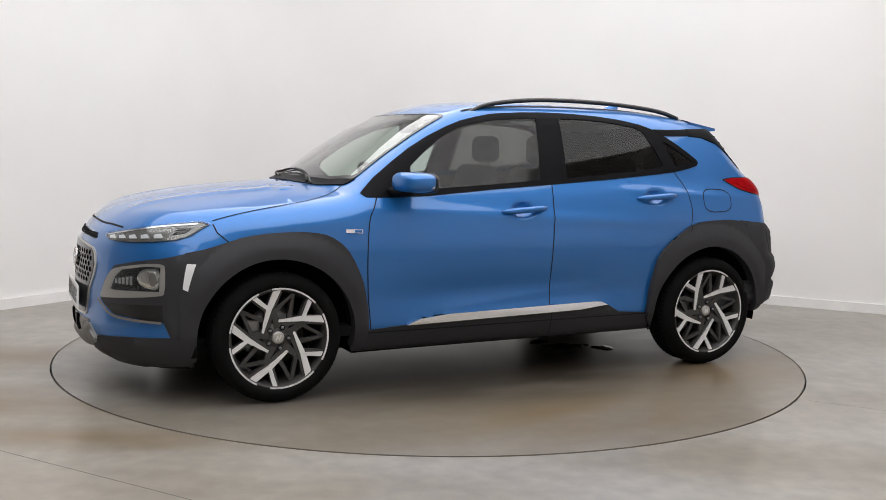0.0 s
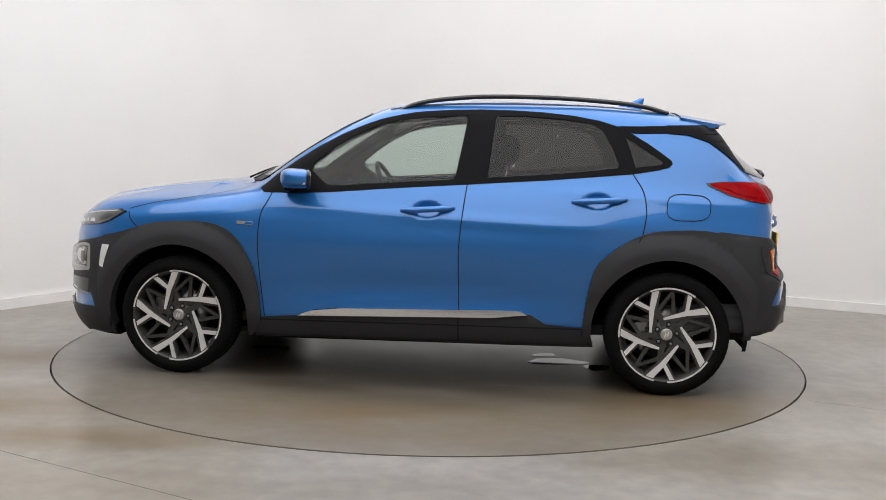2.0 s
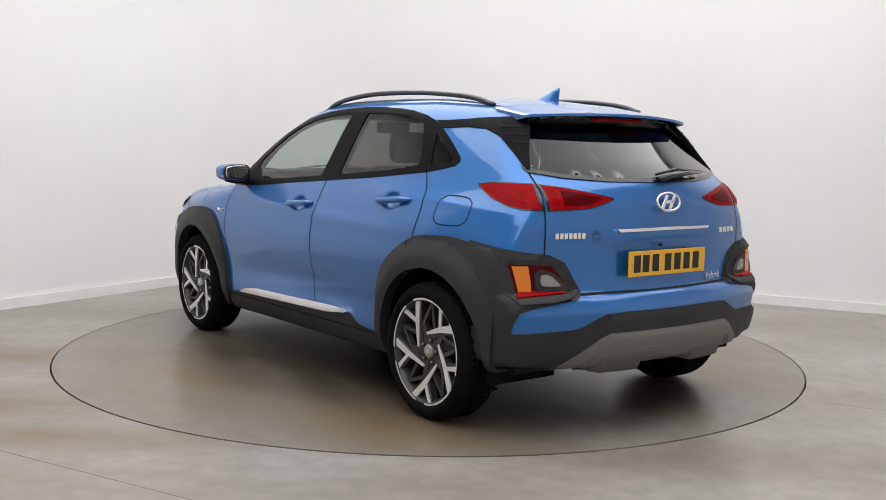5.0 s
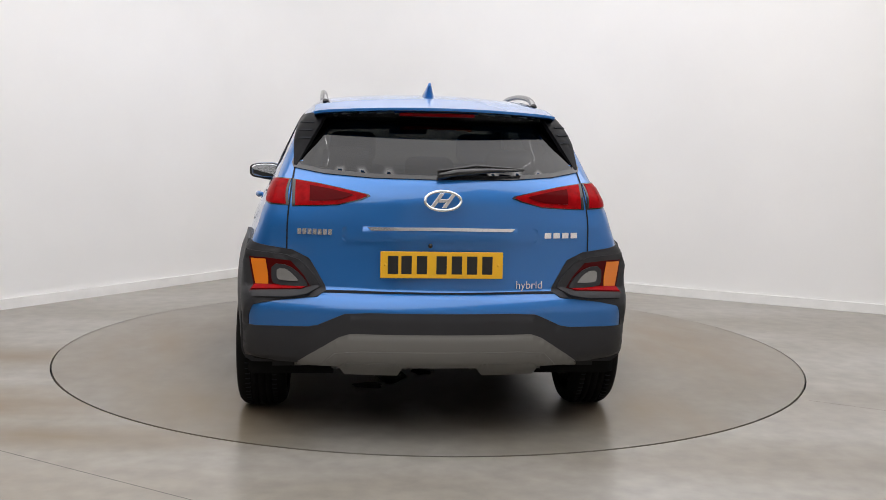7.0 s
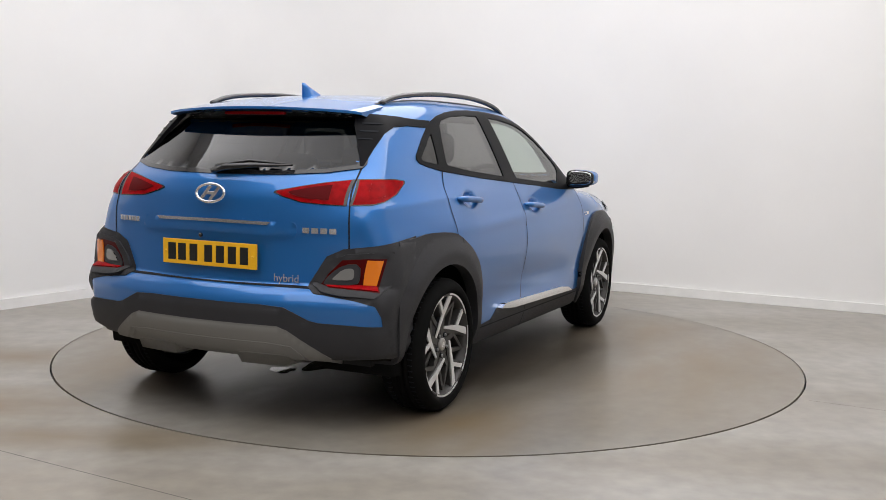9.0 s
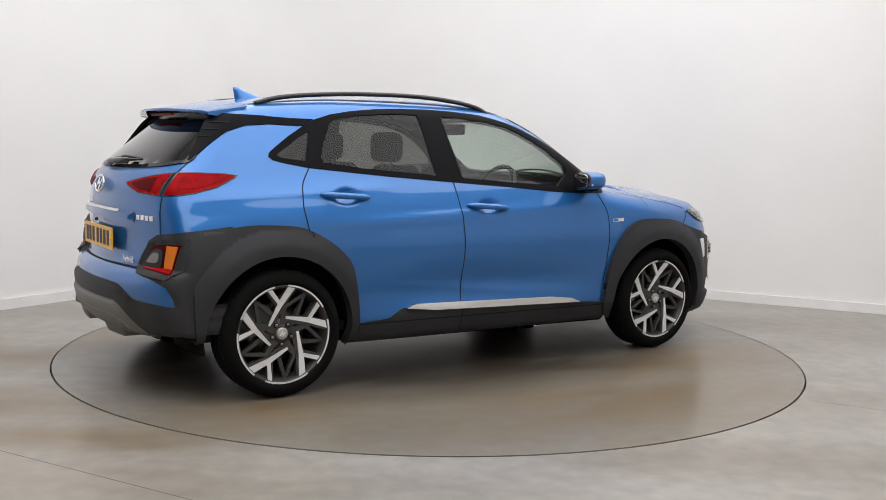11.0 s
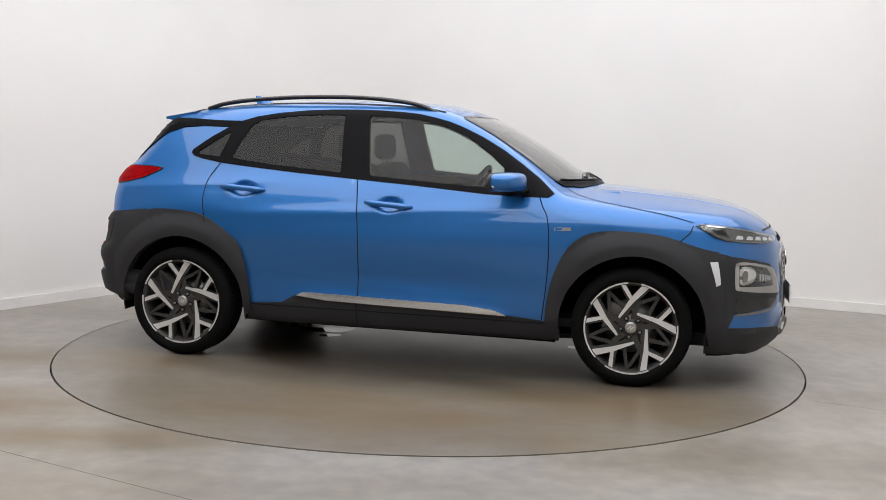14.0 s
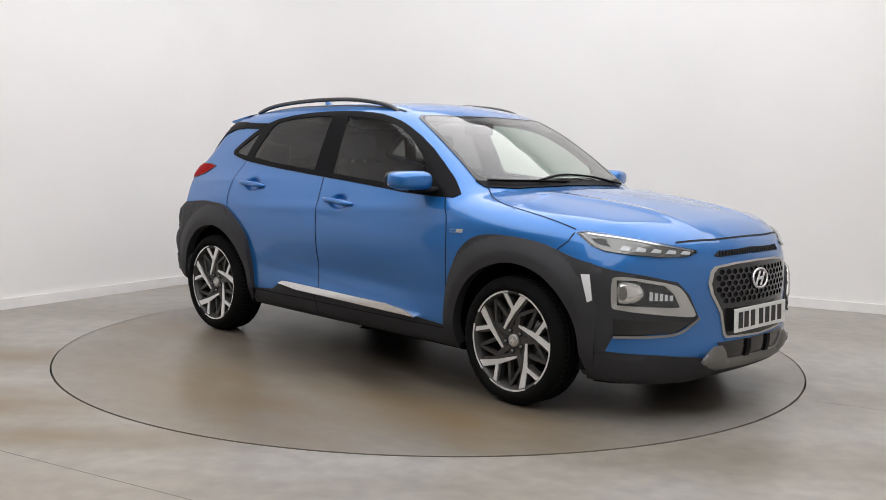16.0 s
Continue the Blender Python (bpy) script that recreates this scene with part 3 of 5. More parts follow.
def cage():
    """Points of a box round the car, each with its anchor inside."""
    xs, ys, zs = np.linspace(-2.3, 2.4, 200), np.linspace(-1.15, 1.15, 84), np.linspace(0.05, 1.75, 76)
    seen, pts, quads = {}, [], []

    def vert(x, y, z):
        k = (round(x, 5), round(y, 5), round(z, 5))
        if k not in seen:
            seen[k] = len(pts)
            pts.append((x, y, z))
        return seen[k]

    def face(aa, bb, make):
        for i in range(len(aa) - 1):
            for j in range(len(bb) - 1):
                quads.append((vert(*make(aa[i], bb[j])), vert(*make(aa[i + 1], bb[j])), vert(*make(aa[i + 1], bb[j + 1])), vert(*make(aa[i], bb[j + 1]))))
    face(xs, zs, lambda a, b: (a, ys[0], b))
    face(xs, zs[::-1], lambda a, b: (a, ys[-1], b))
    face(xs, ys, lambda a, b: (a, b, zs[-1]))
    face(xs, ys[::-1], lambda a, b: (a, b, zs[0]))
    face(ys, zs, lambda a, b: (xs[-1], a, b))
    face(ys[::-1], zs, lambda a, b: (xs[0], a, b))
    p = np.array(pts)
    a = np.stack([np.clip(p[:, 0], -1.1, 1.35) + (p[:, 0] - np.clip(p[:, 0], -1.1, 1.35)) * 0.25, p[:, 1] * 0.0, 0.78 + (p[:, 2] - 0.78) * 0.25], 1)
    # fan the anchors across the width, so that top and ends are evenly divided
    a[:, 1] = p[:, 1] * 0.42
    a[:, 2] = np.where(p[:, 0] > 1.2, np.minimum(a[:, 2], 0.70), a[:, 2])
    return p, a, quads


CAGE = cage()


def shell():
    p, a, quads = CAGE
    s = strike(a, p)
    n = slope(s)
    c = np.array([s[list(q)].mean(0) for q in quads])
    cn = np.array([n[list(q)].mean(0) for q in quads])
    x, y, z = c[:, 0], np.abs(c[:, 1]), c[:, 2]
    side = (y > 0.45)
    q2 = np.stack([x, z], 1)
    hole = np.zeros(len(c), bool)
    dlo = cut2(DLO, 0, 2)
    hole |= side & inside(dlo, q2) & (edge_distance(dlo, q2) > 0.004)
    for ax in (AXLE, -AXLE):
        hole |= (y > 0.40) & (np.hypot(x - ax, z - HUB_Z) < ARCH_R + 0.035)
    w = cut2(WIND, 0, 1)
    hole |= (z > 1.0) & inside(w, c[:, :2]) & (edge_distance(w, c[:, :2]) > 0.008)
    r = cut2(REAR_SCREEN, 1, 2)
    hole |= (x < -1.4) & inside(r, c[:, 1:]) & (edge_distance(r, c[:, 1:]) > 0.008)
    kind = np.full(len(c), "body_shell", dtype=object)
    kind[(z > 1.2)] = "roof"
    kind[(x > 1.0) & (cn[:, 2] > 0.55) & (z > 0.8)] = "bonnet"
    kind[(x > 1.66) & (kind != "bonnet")] = "front_bumper"
    kind[(x < -1.45) & (z < 0.64)] = "rear_bumper"
    kind[(x < -1.45) & (z >= 0.64) & (y < 0.655) & (cn[:, 0] < -0.3)] = "tailgate"
    fd, rd = inside(cut2(FRONT_DOOR, 0, 2), q2) & side & (z < 1.25), inside(cut2(REAR_DOOR, 0, 2), q2) & side & (z < 1.25)
    kind[(x > 0.7) & (x <= 1.66) & side & (kind == "body_shell")] = "front_wing"
    kind[(x < -0.8) & side & (kind == "body_shell")] = "rear_quarter"
    kind[fd] = "front_door"
    kind[rd] = "rear_door"
    kind[(z < 0.30)] = "lower_body"
    kind[(x < -1.45) & (z < 0.475)] = "rear_bumper_base"
    kind[(cn[:, 2] < -0.6)] = "underbody"
    made = {}
    for k in sorted(set(kind)):
        for sgn in ((1, -1) if k in ("front_door", "rear_door", "front_wing", "rear_quarter") else (0,)):
            sel = np.where((kind == k) & ~hole & ((sgn == 0) | (np.sign(c[:, 1]) == sgn)))[0]
            used = sorted({i for f in sel for i in quads[f]})
            at = {v: i for i, v in enumerate(used)}
            fs = [tuple(at[i] for i in quads[f]) for f in sel]
            fs = [f if np.dot(np.cross(s[used[f[1]]] - s[used[f[0]]], s[used[f[2]]] - s[used[f[0]]]), n[used[f[0]]]) > 0 else f[::-1] for f in fs]
            made[(k, sgn)] = mesh_part(k, s[used], fs, DARK if k == "underbody" else (CLAD if k in ("lower_body", "rear_bumper_base") else PAINT), CAR, normals=n[used])
    # the cabin's lining, 25 mm inside
    s2 = strike(a, p, -0.028)
    hole2 = hole | (side & (inside(dlo, q2) | (edge_distance(dlo, q2) < 0.05))) | (inside(r, c[:, 1:]) & (x < -1.3)) | (inside(w, c[:, :2]) & (z > 1.0)) | (z < 0.30) | (x > 1.05) | (x < -1.86)
    for nm, pick, mt in (("headliner", ~hole2 & (z > 1.40), HEADLINER), ("cabin_lining", ~hole2 & (z <= 1.40), LINING)):
        sel = np.where(pick)[0]
        used = sorted({i for f in sel for i in quads[f]})
        at = {v: i for i, v in enumerate(used)}
        mesh_part(nm, s2[used], [tuple(at[i] for i in quads[f]) for f in sel], mt, CAR)
    # dark reveals round the window openings
    near = (side & (edge_distance(dlo, q2) < 0.10)) | ((z > 1.0) & (edge_distance(w, c[:, :2]) < 0.10)) | ((x < -1.3) & (z > 1.0) & (edge_distance(r, c[:, 1:]) < 0.10))
    s3 = strike(a, p, -0.008)
    for pick, mt in ((z <= 1.37, LINING), (z > 1.37, HEADLINER)):
        sel = np.where(near & pick & ~hole & (z > 0.95) & (x < 1.05))[0]
        used = sorted({i for f in sel for i in quads[f]})
        at = {v: i for i, v in enumerate(used)}
        mesh_part("window_reveal", s3[used], [tuple(at[i] for i in quads[f]) for f in sel], mt, CAR)
    return made


PANELS = shell()
DOORS_F = (PANELS[("front_door", 1)], PANELS[("front_door", -1)])
DOORS_R = (PANELS[("rear_door", 1)], PANELS[("rear_door", -1)])
WINGS = (PANELS[("front_wing", 1)], PANELS[("front_wing", -1)])
QUARTERS = (PANELS[("rear_quarter", 1)], PANELS[("rear_quarter", -1)])
GATE, BONNET = PANELS[("tailgate", 0)], PANELS[("bonnet", 0)]
FB, RB, ROOF = PANELS[("front_bumper", 0)], PANELS[("rear_bumper", 0)], PANELS[("roof", 0)]
CARS = (CAR, CAR)

# ---------- side windows ----------
band = lambda pts, x0, x1: [p for p in pts if x0 <= p[0] <= x1]
DLO_OUT = [np.array((-0.25 + (p[0] + 0.25) * 1.008, 0.8, 1.22 + (p[2] - 1.22) * 1.028)) for p in DLO]
both("window_frame", sheet(DLO_OUT, SIDE, 0.025, holes=(FRONT_GLASS, REAR_GLASS, QUARTER_GLASS), off=0.004, rim=0.03), TRIM, CARS, "satin black window surround")
for nm, poly, mt, par in (("front_window", FRONT_GLASS, GLASS, CARS), ("rear_window", REAR_GLASS, PRIVACY, CARS), ("quarter_window", QUARTER_GLASS, PRIVACY, CARS)):
    both(nm, sheet(poly, SIDE, 0.05, off=0.0, rim=0), mt, par, "dark privacy glass" if mt is PRIVACY else "clear side window")
mesh_part("windscreen", *sheet(WIND, UP, 0.04, off=0.003, rim=0), WINDSCREEN, CAR, "clear windscreen")
sv, sf = sheet(REAR_SCREEN, BACK, 0.04, off=0.003, rim=0)
sunk = lambda p: (p[0] + 0.27 * max(0.0, p[2] - 1.132 - 0.09 * p[1] ** 2), p[1], p[2])
mesh_part("rear_screen", [sunk(p) for p in sv], sf, REARGLASS, GATE, "tinted rear screen")


# ---------- wheels ----------
def wheel():
    e = new("wheel")
    e.parent = CAR
    R, W2 = 0.318, 0.108
    prof = [(0.246, -W2 + 0.012), (0.252, -W2 + 0.004), (0.266, -W2 - 0.006), (0.292, -W2 + 0.002), (0.308, -W2 + 0.018), (R - 0.002, -W2 + 0.034)]
    grooves = (-0.048, -0.017, 0.017, 0.048)
    for g in grooves:
        prof += [(R, g - 0.005), (R - 0.008, g - 0.004), (R - 0.008, g + 0.004), (R, g + 0.005)]
    prof += [(R - 0.002, W2 - 0.034), (0.308, W2 - 0.018), (0.292, W2 - 0.002), (0.266, W2 + 0.006), (0.252, W2 - 0.004), (0.246, W2 - 0.012)]
    t = mesh_part("tyre", *lathe(prof, 96), TYRE, e, "black low-profile tyre")
    # sideways tread cuts
    bm = bmesh.new()
    for k in range(72):
        a = 2 * math.pi * k / 72
        for y0, tilt in ((-0.060, 0.0), (0.060, 0.0)):
            m = Matrix.Rotation(a + 0.02 * (y0 > 0), 4, "Y") @ Matrix.Translation((R - 0.0035, y0, 0)) @ Matrix.Rotation(tilt, 4, "X")
            box(bm, -0.004, 0.004, -0.011, 0.011, -0.0022, 0.0022, m=m)
    tagged(part("tread_sipe", bm, SEAM, t), kind="stuff")
    rim = mesh_part("rim", *lathe([(0.20, -0.10), (0.205, 0.04), (0.212, 0.075), (0.220, 0.092), (0.2255, 0.099), (0.2305, 0.099), (0.233, 0.094), (0.224, 0.088)], 96), ALLOY_DARK, e, "dark alloy wheel rim")
    mesh_part("brake_disc", *lathe([(0.06, 0.01), (0.145, 0.01), (0.145, -0.015), (0.06, -0.015)], 48), BRAKE, e, "steel brake disc")
    bm = bmesh.new()
    bmesh.ops.create_circle(bm, cap_ends=True, segments=40, radius=0.205, matrix=Matrix.Translation((0, -0.05, 0)) @ Matrix.Rotation(math.pi / 2, 4, "X"))
    part("wheel_backing", bm, DARK, e)
    bm = bmesh.new()
    box(bm, 0.07, 0.15, -0.03, 0.03, -0.07, 0.09, 0.012)
    part("brake_caliper", bm, BRAKE, e)

    def pol(r, a):
        return Vector((-r * math.cos(math.radians(a)), 0, r * math.sin(math.radians(a))))

    def bar(bm, p, q, w0, w1, y0, y1, deep):
        d = (q - p).normalized()
        s = Vector((-d.z, 0, d.x))
        top = [p + s * w0 / 2, p - s * w0 / 2, q - s * w1 / 2, q + s * w1 / 2]
        ys = [y0, y0, y1, y1]
        a = [bm.verts.new((v.x, y, v.z)) for v, y in zip(top, ys)]
        b = [bm.verts.new((v.x + (v.x - (p + q).x / 2) * 0.0, y - deep, v.z)) for v, y in zip(top, ys)]
        bm.faces.new(a)
        bm.faces.new(b[::-1])
        for i in range(4):
            bm.faces.new((a[i], b[i], b[(i + 1) % 4], a[(i + 1) % 4]))
    for k in range(5):
        o = 72 * k
        bm = bmesh.new()
        bar(bm, pol(0.228, 92 + o), pol(0.140, 109 + o), 0.033, 0.025, 0.0935, 0.083, 0.006)
        bar(bm, pol(0.140, 109 + o), pol(0.077, 161 + o), 0.025, 0.011, 0.0832, 0.074, 0.006)
        bar(bm, pol(0.228, 122 + o), pol(0.138, 108 + o), 0.021, 0.017, 0.0933, 0.0834, 0.006)
        bmesh.ops.recalc_face_normals(bm, faces=bm.faces)
        part("spoke_face", bm, ALLOY, rim, "machined silver spoke face")
        v, f = [], []
        for i in range(13):
            a = 115 + o + 56 * i / 12
            v += [tuple(pol(r, a) + Vector((0, y, 0))) for r, y in ((0.2245, 0.0995), (0.2325, 0.0995), (0.2325, 0.093), (0.2245, 0.093))]
        for i in range(12):
            f += [(4 * i + j, 4 * i + (j + 1) % 4, 4 * i + 4 + (j + 1) % 4, 4 * i + 4 + j) for j in range(4)]
        f += [(0, 1, 2, 3), (51, 50, 49, 48)]
        mesh_part("rim_edge", v, f, ALLOY, rim, "machined bright edge", smooth=False)
        bm = bmesh.new()
        bar(bm, pol(0.226, 91 + o), pol(0.135, 108 + o), 0.046, 0.040, 0.087, 0.077, 0.035)
        bar(bm, pol(0.135, 108 + o), pol(0.060, 160 + o), 0.040, 0.026, 0.077, 0.067, 0.035)
        bar(bm, pol(0.226, 122 + o), pol(0.130, 110 + o), 0.034, 0.028, 0.0865, 0.078, 0.035)
        bar(bm, pol(0.140, 100 + o), pol(0.045, 92 + o), 0.022, 0.036, 0.074, 0.067, 0.03)
        bar(bm, pol(0.212, 71 + o), pol(0.118, 102 + o), 0.014, 0.018, 0.076, 0.073, 0.026)
        bar(bm, pol(0.212, 71 + o), pol(0.080, 50 + o), 0.014, 0.022, 0.075, 0.066, 0.026)
        bmesh.ops.recalc_face_normals(bm, faces=bm.faces)
        part("spoke", bm, ALLOY_DARK, rim, "dark painted spoke")
        c = pol(0.050, 66 + o)
        v, f = lathe([(0.007, 0.0), (0.0075, 0.006), (0.012, 0.006), (0.0135, 0.0)], 16)
        mesh_part("nut_seat", [(p[0] + c.x, p[1] + 0.066, p[2] + c.z) for p in v], f, SEAM, rim)
        v, f = lathe([(0.0004, 0.012), (0.005, 0.0115), (0.0075, 0.009), (0.0075, -0.004)], 12)
        mesh_part("wheel_nut", [(p[0] + c.x, p[1] + 0.066, p[2] + c.z) for p in v], f, BRAKE, rim)
    mesh_part("hub", *lathe([(0.001, 0.066), (0.07, 0.066), (0.075, 0.05), (0.075, -0.04)], 32), ALLOY_DARK, rim)
    mesh_part("hub_cap", *lathe([(0.0005, 0.080), (0.02, 0.0797), (0.027, 0.078), (0.029, 0.074), (0.029, 0.06)], 32), BEZEL, rim, "round silver hub cap")
    bm = bmesh.new()
    for x0, z0, w, h in ((-0.007, 0, 0.003, 0.011), (0.007, 0, 0.003, 0.011), (0, 0, 0.008, 0.0025)):
        for q in box(bm, x0 - w, x0 + w, 0.0795, 0.0815, z0 - h, z0 + h):
            q.co.x -= 0.4 * q.co.z
    part("cap_emblem", bm, ALLOY, rim)
    return e


W0 = wheel()
for ch in W0.children:
    if ch.name.startswith("rim"):
        ch.scale = (1.065, 1.0, 1.065)
W0.matrix_basis = pose(AXLE, 0.770, HUB_Z)


def copy_part(ob, m):
    return copy_thing(ob, m)


copy_part(W0, pose(-AXLE, 0.782, HUB_Z, 0, 13.5, 0))
copy_part(W0, pose(AXLE, -0.768, HUB_Z, 0, -20, 180))
copy_part(W0, pose(-AXLE, -0.782, HUB_Z, 0, -13, 180))

# wheel wells
for ax in (AXLE, -AXLE):
    v, f = [], []
    prof = [(ARCH_R + 0.004, 0.0), (ARCH_R + 0.03, -0.03), (ARCH_R + 0.03, -0.38), (0.001, -0.38)]
    v, f = lathe(prof, 64)
    v = [(ax + p[0], p[1] + 0.832, HUB_Z + p[2]) for p in v]
    keep = [q for q in f if min(v[i][2] for i in q) > 0.215]
    both("wheel_well", (v, keep), DARK, CARS)


# ---------- grey cladding ----------
def arc(ax, r, a0, a1, n=24):
    return [np.array((ax + r * math.cos(math.radians(a0 + (a1 - a0) * i / n)), 0.8, HUB_Z + r * math.sin(math.radians(a0 + (a1 - a0) * i / n)))) for i in range(n + 1)]


front_clad = xz((0.885, 0.235), (0.84, 0.30), (0.845, 0.42), (0.87, 0.56), (0.915, 0.67), (0.97, 0.755), (1.05, 0.812), (1.15, 0.832), (1.30, 0.830), (1.45, 0.812), (1.56, 0.778), (1.64, 0.752), (1.76, 0.728), (1.76, 0.28), (1.715, 0.22)) + arc(AXLE, ARCH_R, -14, 194)
rear_clad = xz((-0.92, 0.245), (-0.865, 0.31), (-0.88, 0.45), (-0.90, 0.56), (-0.925, 0.66), (-1.00, 0.735), (-1.09, 0.795), (-1.18, 0.838), (-1.27, 0.852), (-1.45, 0.858), (-1.56, 0.842), (-1.745, 0.832), (-1.745, 0.38), (-1.715, 0.31)) + arc(-AXLE, ARCH_R, 180 + 14, -14)[::1]


def flare(ax):
    """The arch moulding's shape: an upright band round the opening, then a face that leans back to the body."""
    def lift(x, z):
        r = np.hypot(x - ax, z - HUB_Z) - ARCH_R
        k = (r - 0.050) / 0.012
        fall = 0.012 * (np.logaddexp(0, k))
        return np.clip(0.022 - 0.30 * np.minimum(fall, 0.085) - 0.08 * np.maximum(0, 0.05 - r), -0.003, 0.03) * np.clip((z - 0.24) / 0.28, 0, 1)
    return lift


both("front_arch_cladding", sheet(rounded(front_clad, 1), SIDE, 0.018, off=0.019, rim=0.06, relief=flare(AXLE)), CLAD, CARS, "grey textured plastic wheel arch")
both("rear_arch_cladding", sheet(rounded(rear_clad, 1), SIDE, 0.018, off=0.019, rim=0.06, relief=flare(-AXLE)), CLAD, CARS, "grey textured plastic wheel arch")
sill = xz((0.885, 0.215), (0.86, 0.325), (0.62, 0.345), (0.40, 0.385), (0.0, 0.392), (-0.50, 0.402), (-0.60, 0.392), (-0.68, 0.345), (-0.88, 0.33), (-0.93, 0.225))
both("sill_cladding", sheet(sill, SIDE, 0.03, off=0.012, rim=0.03, edge=0.02, edge_off=0.003), CLAD, CARS, "grey plastic sill")
chrome = xz((0.635, 0.349), (0.56, 0.375), (0.40, 0.392), (0.0, 0.400), (-0.50, 0.412), (-0.545, 0.410), (-0.585, 0.392), (-0.40, 0.372), (0.0, 0.362))
both("sill_moulding", sheet(chrome, SIDE, 0.012, off=0.032, rim=0.03), CHROME, CARS, "satin chrome sill strip")

# ---------- front ----------
DIAG, DIAGR, BROW, SHOULDER = Vector((1, 1, 0)), Vector((-1, 1, 0)), Vector((1, 0, 1)), Vector((0, 1, 1))
A3 = lambda *p: [np.array(q, float) for q in p]
sym = lambda pts: list(pts) + [(-a, b) for a, b in reversed(pts) if abs(a) > 1e-6]

grow_poly = lambda poly, k: [np.mean(poly, 0) + (p - np.mean(poly, 0)) * k for p in poly]
front_corner = A3((1.58, 0.83, 0.742), (1.70, 0.80, 0.738), (1.814, 0.77, 0.712), (1.92, 0.66, 0.690), (2.005, 0.53, 0.660), (2.035, 0.475, 0.600), (2.055, 0.425, 0.500), (2.05, 0.43, 0.480), (2.00, 0.52, 0.430), (1.826, 0.769, 0.405), (1.80, 0.788, 0.335), (1.725, 0.80, 0.315), (1.70, 0.81, 0.45), (1.64, 0.83, 0.60))
both("front_corner_cladding", sheet(front_corner, DIAG, 0.022, off=0.0185, rim=0.03, edge=0.025, edge_off=0.003), CLAD, (FB, FB), "grey textured plastic corner")
bezel = A3((1.815, 0.777, 0.672), (1.835, 0.765, 0.684), (1.886, 0.712, 0.682), (1.99, 0.55, 0.652), (2.012, 0.51, 0.625), (2.037, 0.462, 0.542), (2.042, 0.44, 0.500), (2.017, 0.50, 0.502), (1.835, 0.767, 0.533), (1.818, 0.778, 0.550))
lens = A3((1.835, 0.764, 0.668), (1.886, 0.708, 0.668), (1.965, 0.592, 0.645), (1.99, 0.555, 0.61), (2.005, 0.525, 0.548), (1.99, 0.55, 0.545), (1.838, 0.762, 0.556))
both("fog_lamp_bezel", sheet(rounded(bezel, 1), DIAG, 0.02, holes=[lens], off=0.027, rim=0.02, edge=0.012, edge_off=0.02), BEZEL, (FB, FB), "satin silver lamp surround")
both("fog_lamp_back", sheet(lens, DIAG, 0.03, off=0.0195, rim=0), BLACK, (FB, FB))
bowl = A3((1.838, 0.764, 0.655), (1.865, 0.735, 0.662), (1.905, 0.690, 0.650), (1.918, 0.672, 0.61), (1.898, 0.695, 0.572), (1.85, 0.75, 0.562), (1.838, 0.762, 0.58))
FOGS = both("fog_lamp", sheet(rounded(bowl, 1), DIAG, 0.012, off=0.034, rim=0.01, edge=0.024, edge_off=0.020), BRIGHTBOWL, (FB, FB), "round clear projector fog lamp")
core = A3((1.846, 0.757, 0.64), (1.862, 0.738, 0.642), (1.868, 0.731, 0.61), (1.862, 0.738, 0.580), (1.846, 0.757, 0.582))
for ob, vf in zip(FOGS, (sheet(rounded(core, 1), DIAG, 0.012, off=0.036, rim=0.01), flip(sheet(rounded(core, 1), DIAG, 0.012, off=0.036, rim=0.01)))):
    mesh_part("projector_lens", *vf, SMOKED, ob)
for k in range(5):
    s = 0.022 * k
    z0, z1 = 0.578, 0.618 - 0.004 * k
    pc = A3((1.930 + s * 0.5, 0.655 - s, z0), (1.940 + s * 0.5, 0.643 - s, z0), (1.940 + s * 0.5, 0.643 - s, z1), (1.930 + s * 0.5, 0.655 - s, z1))
    both("lamp_fin", sheet(pc, DIAG, 0.02, off=0.024, rim=0.006), CHROME, (FB, FB))
both("lamp_glass", sheet(lens, DIAG, 0.03, off=0.0315, rim=0), LENS, (FB, FB), "clear lamp glass")
intake = A3((1.826, 0.768, 0.492), (2.02, 0.50, 0.478), (2.03, 0.475, 0.47), (1.99, 0.548, 0.428), (1.828, 0.768, 0.418))
both("lower_intake", sheet(intake, DIAG, 0.02, off=0.020, rim=0.004), BLACK, (FB, FB), "black air intake")
edge_line = ribbon(curve(A3((1.83, 0.767, 0.408), (1.99, 0.548, 0.420), (2.04, 0.46, 0.470), (2.055, 0.43, 0.496)), 6), DIAG, 0.012, 0.021)
both("intake_edge", edge_line, SILVER, (FB, FB))
refl = A3((1.685, 0.821, 0.684), (1.727, 0.815, 0.686), (1.745, 0.812, 0.572), (1.725, 0.820, 0.562))
both("front_reflector", sheet(refl, DIAG, 0.02, off=0.026, rim=0.008), WHITE_REFL, (FB, FB), "narrow white reflector")
head = A3((1.607, 0.774, 0.866), (1.650, 0.758, 0.876), (1.735, 0.722, 0.868), (1.82, 0.68, 0.855), (1.933, 0.568, 0.830), (2.022, 0.415, 0.800), (2.030, 0.410, 0.790), (2.015, 0.466, 0.772), (1.953, 0.595, 0.770), (1.850, 0.700, 0.780), (1.768, 0.766, 0.792), (1.702, 0.781, 0.812))
H0 = both("headlamp", sheet(head, DIAG, 0.02, off=0.004, rim=0.01), BLACK, CARS, "slim headlamp with clear lens")
inner = grow_poly(head, 0.93)
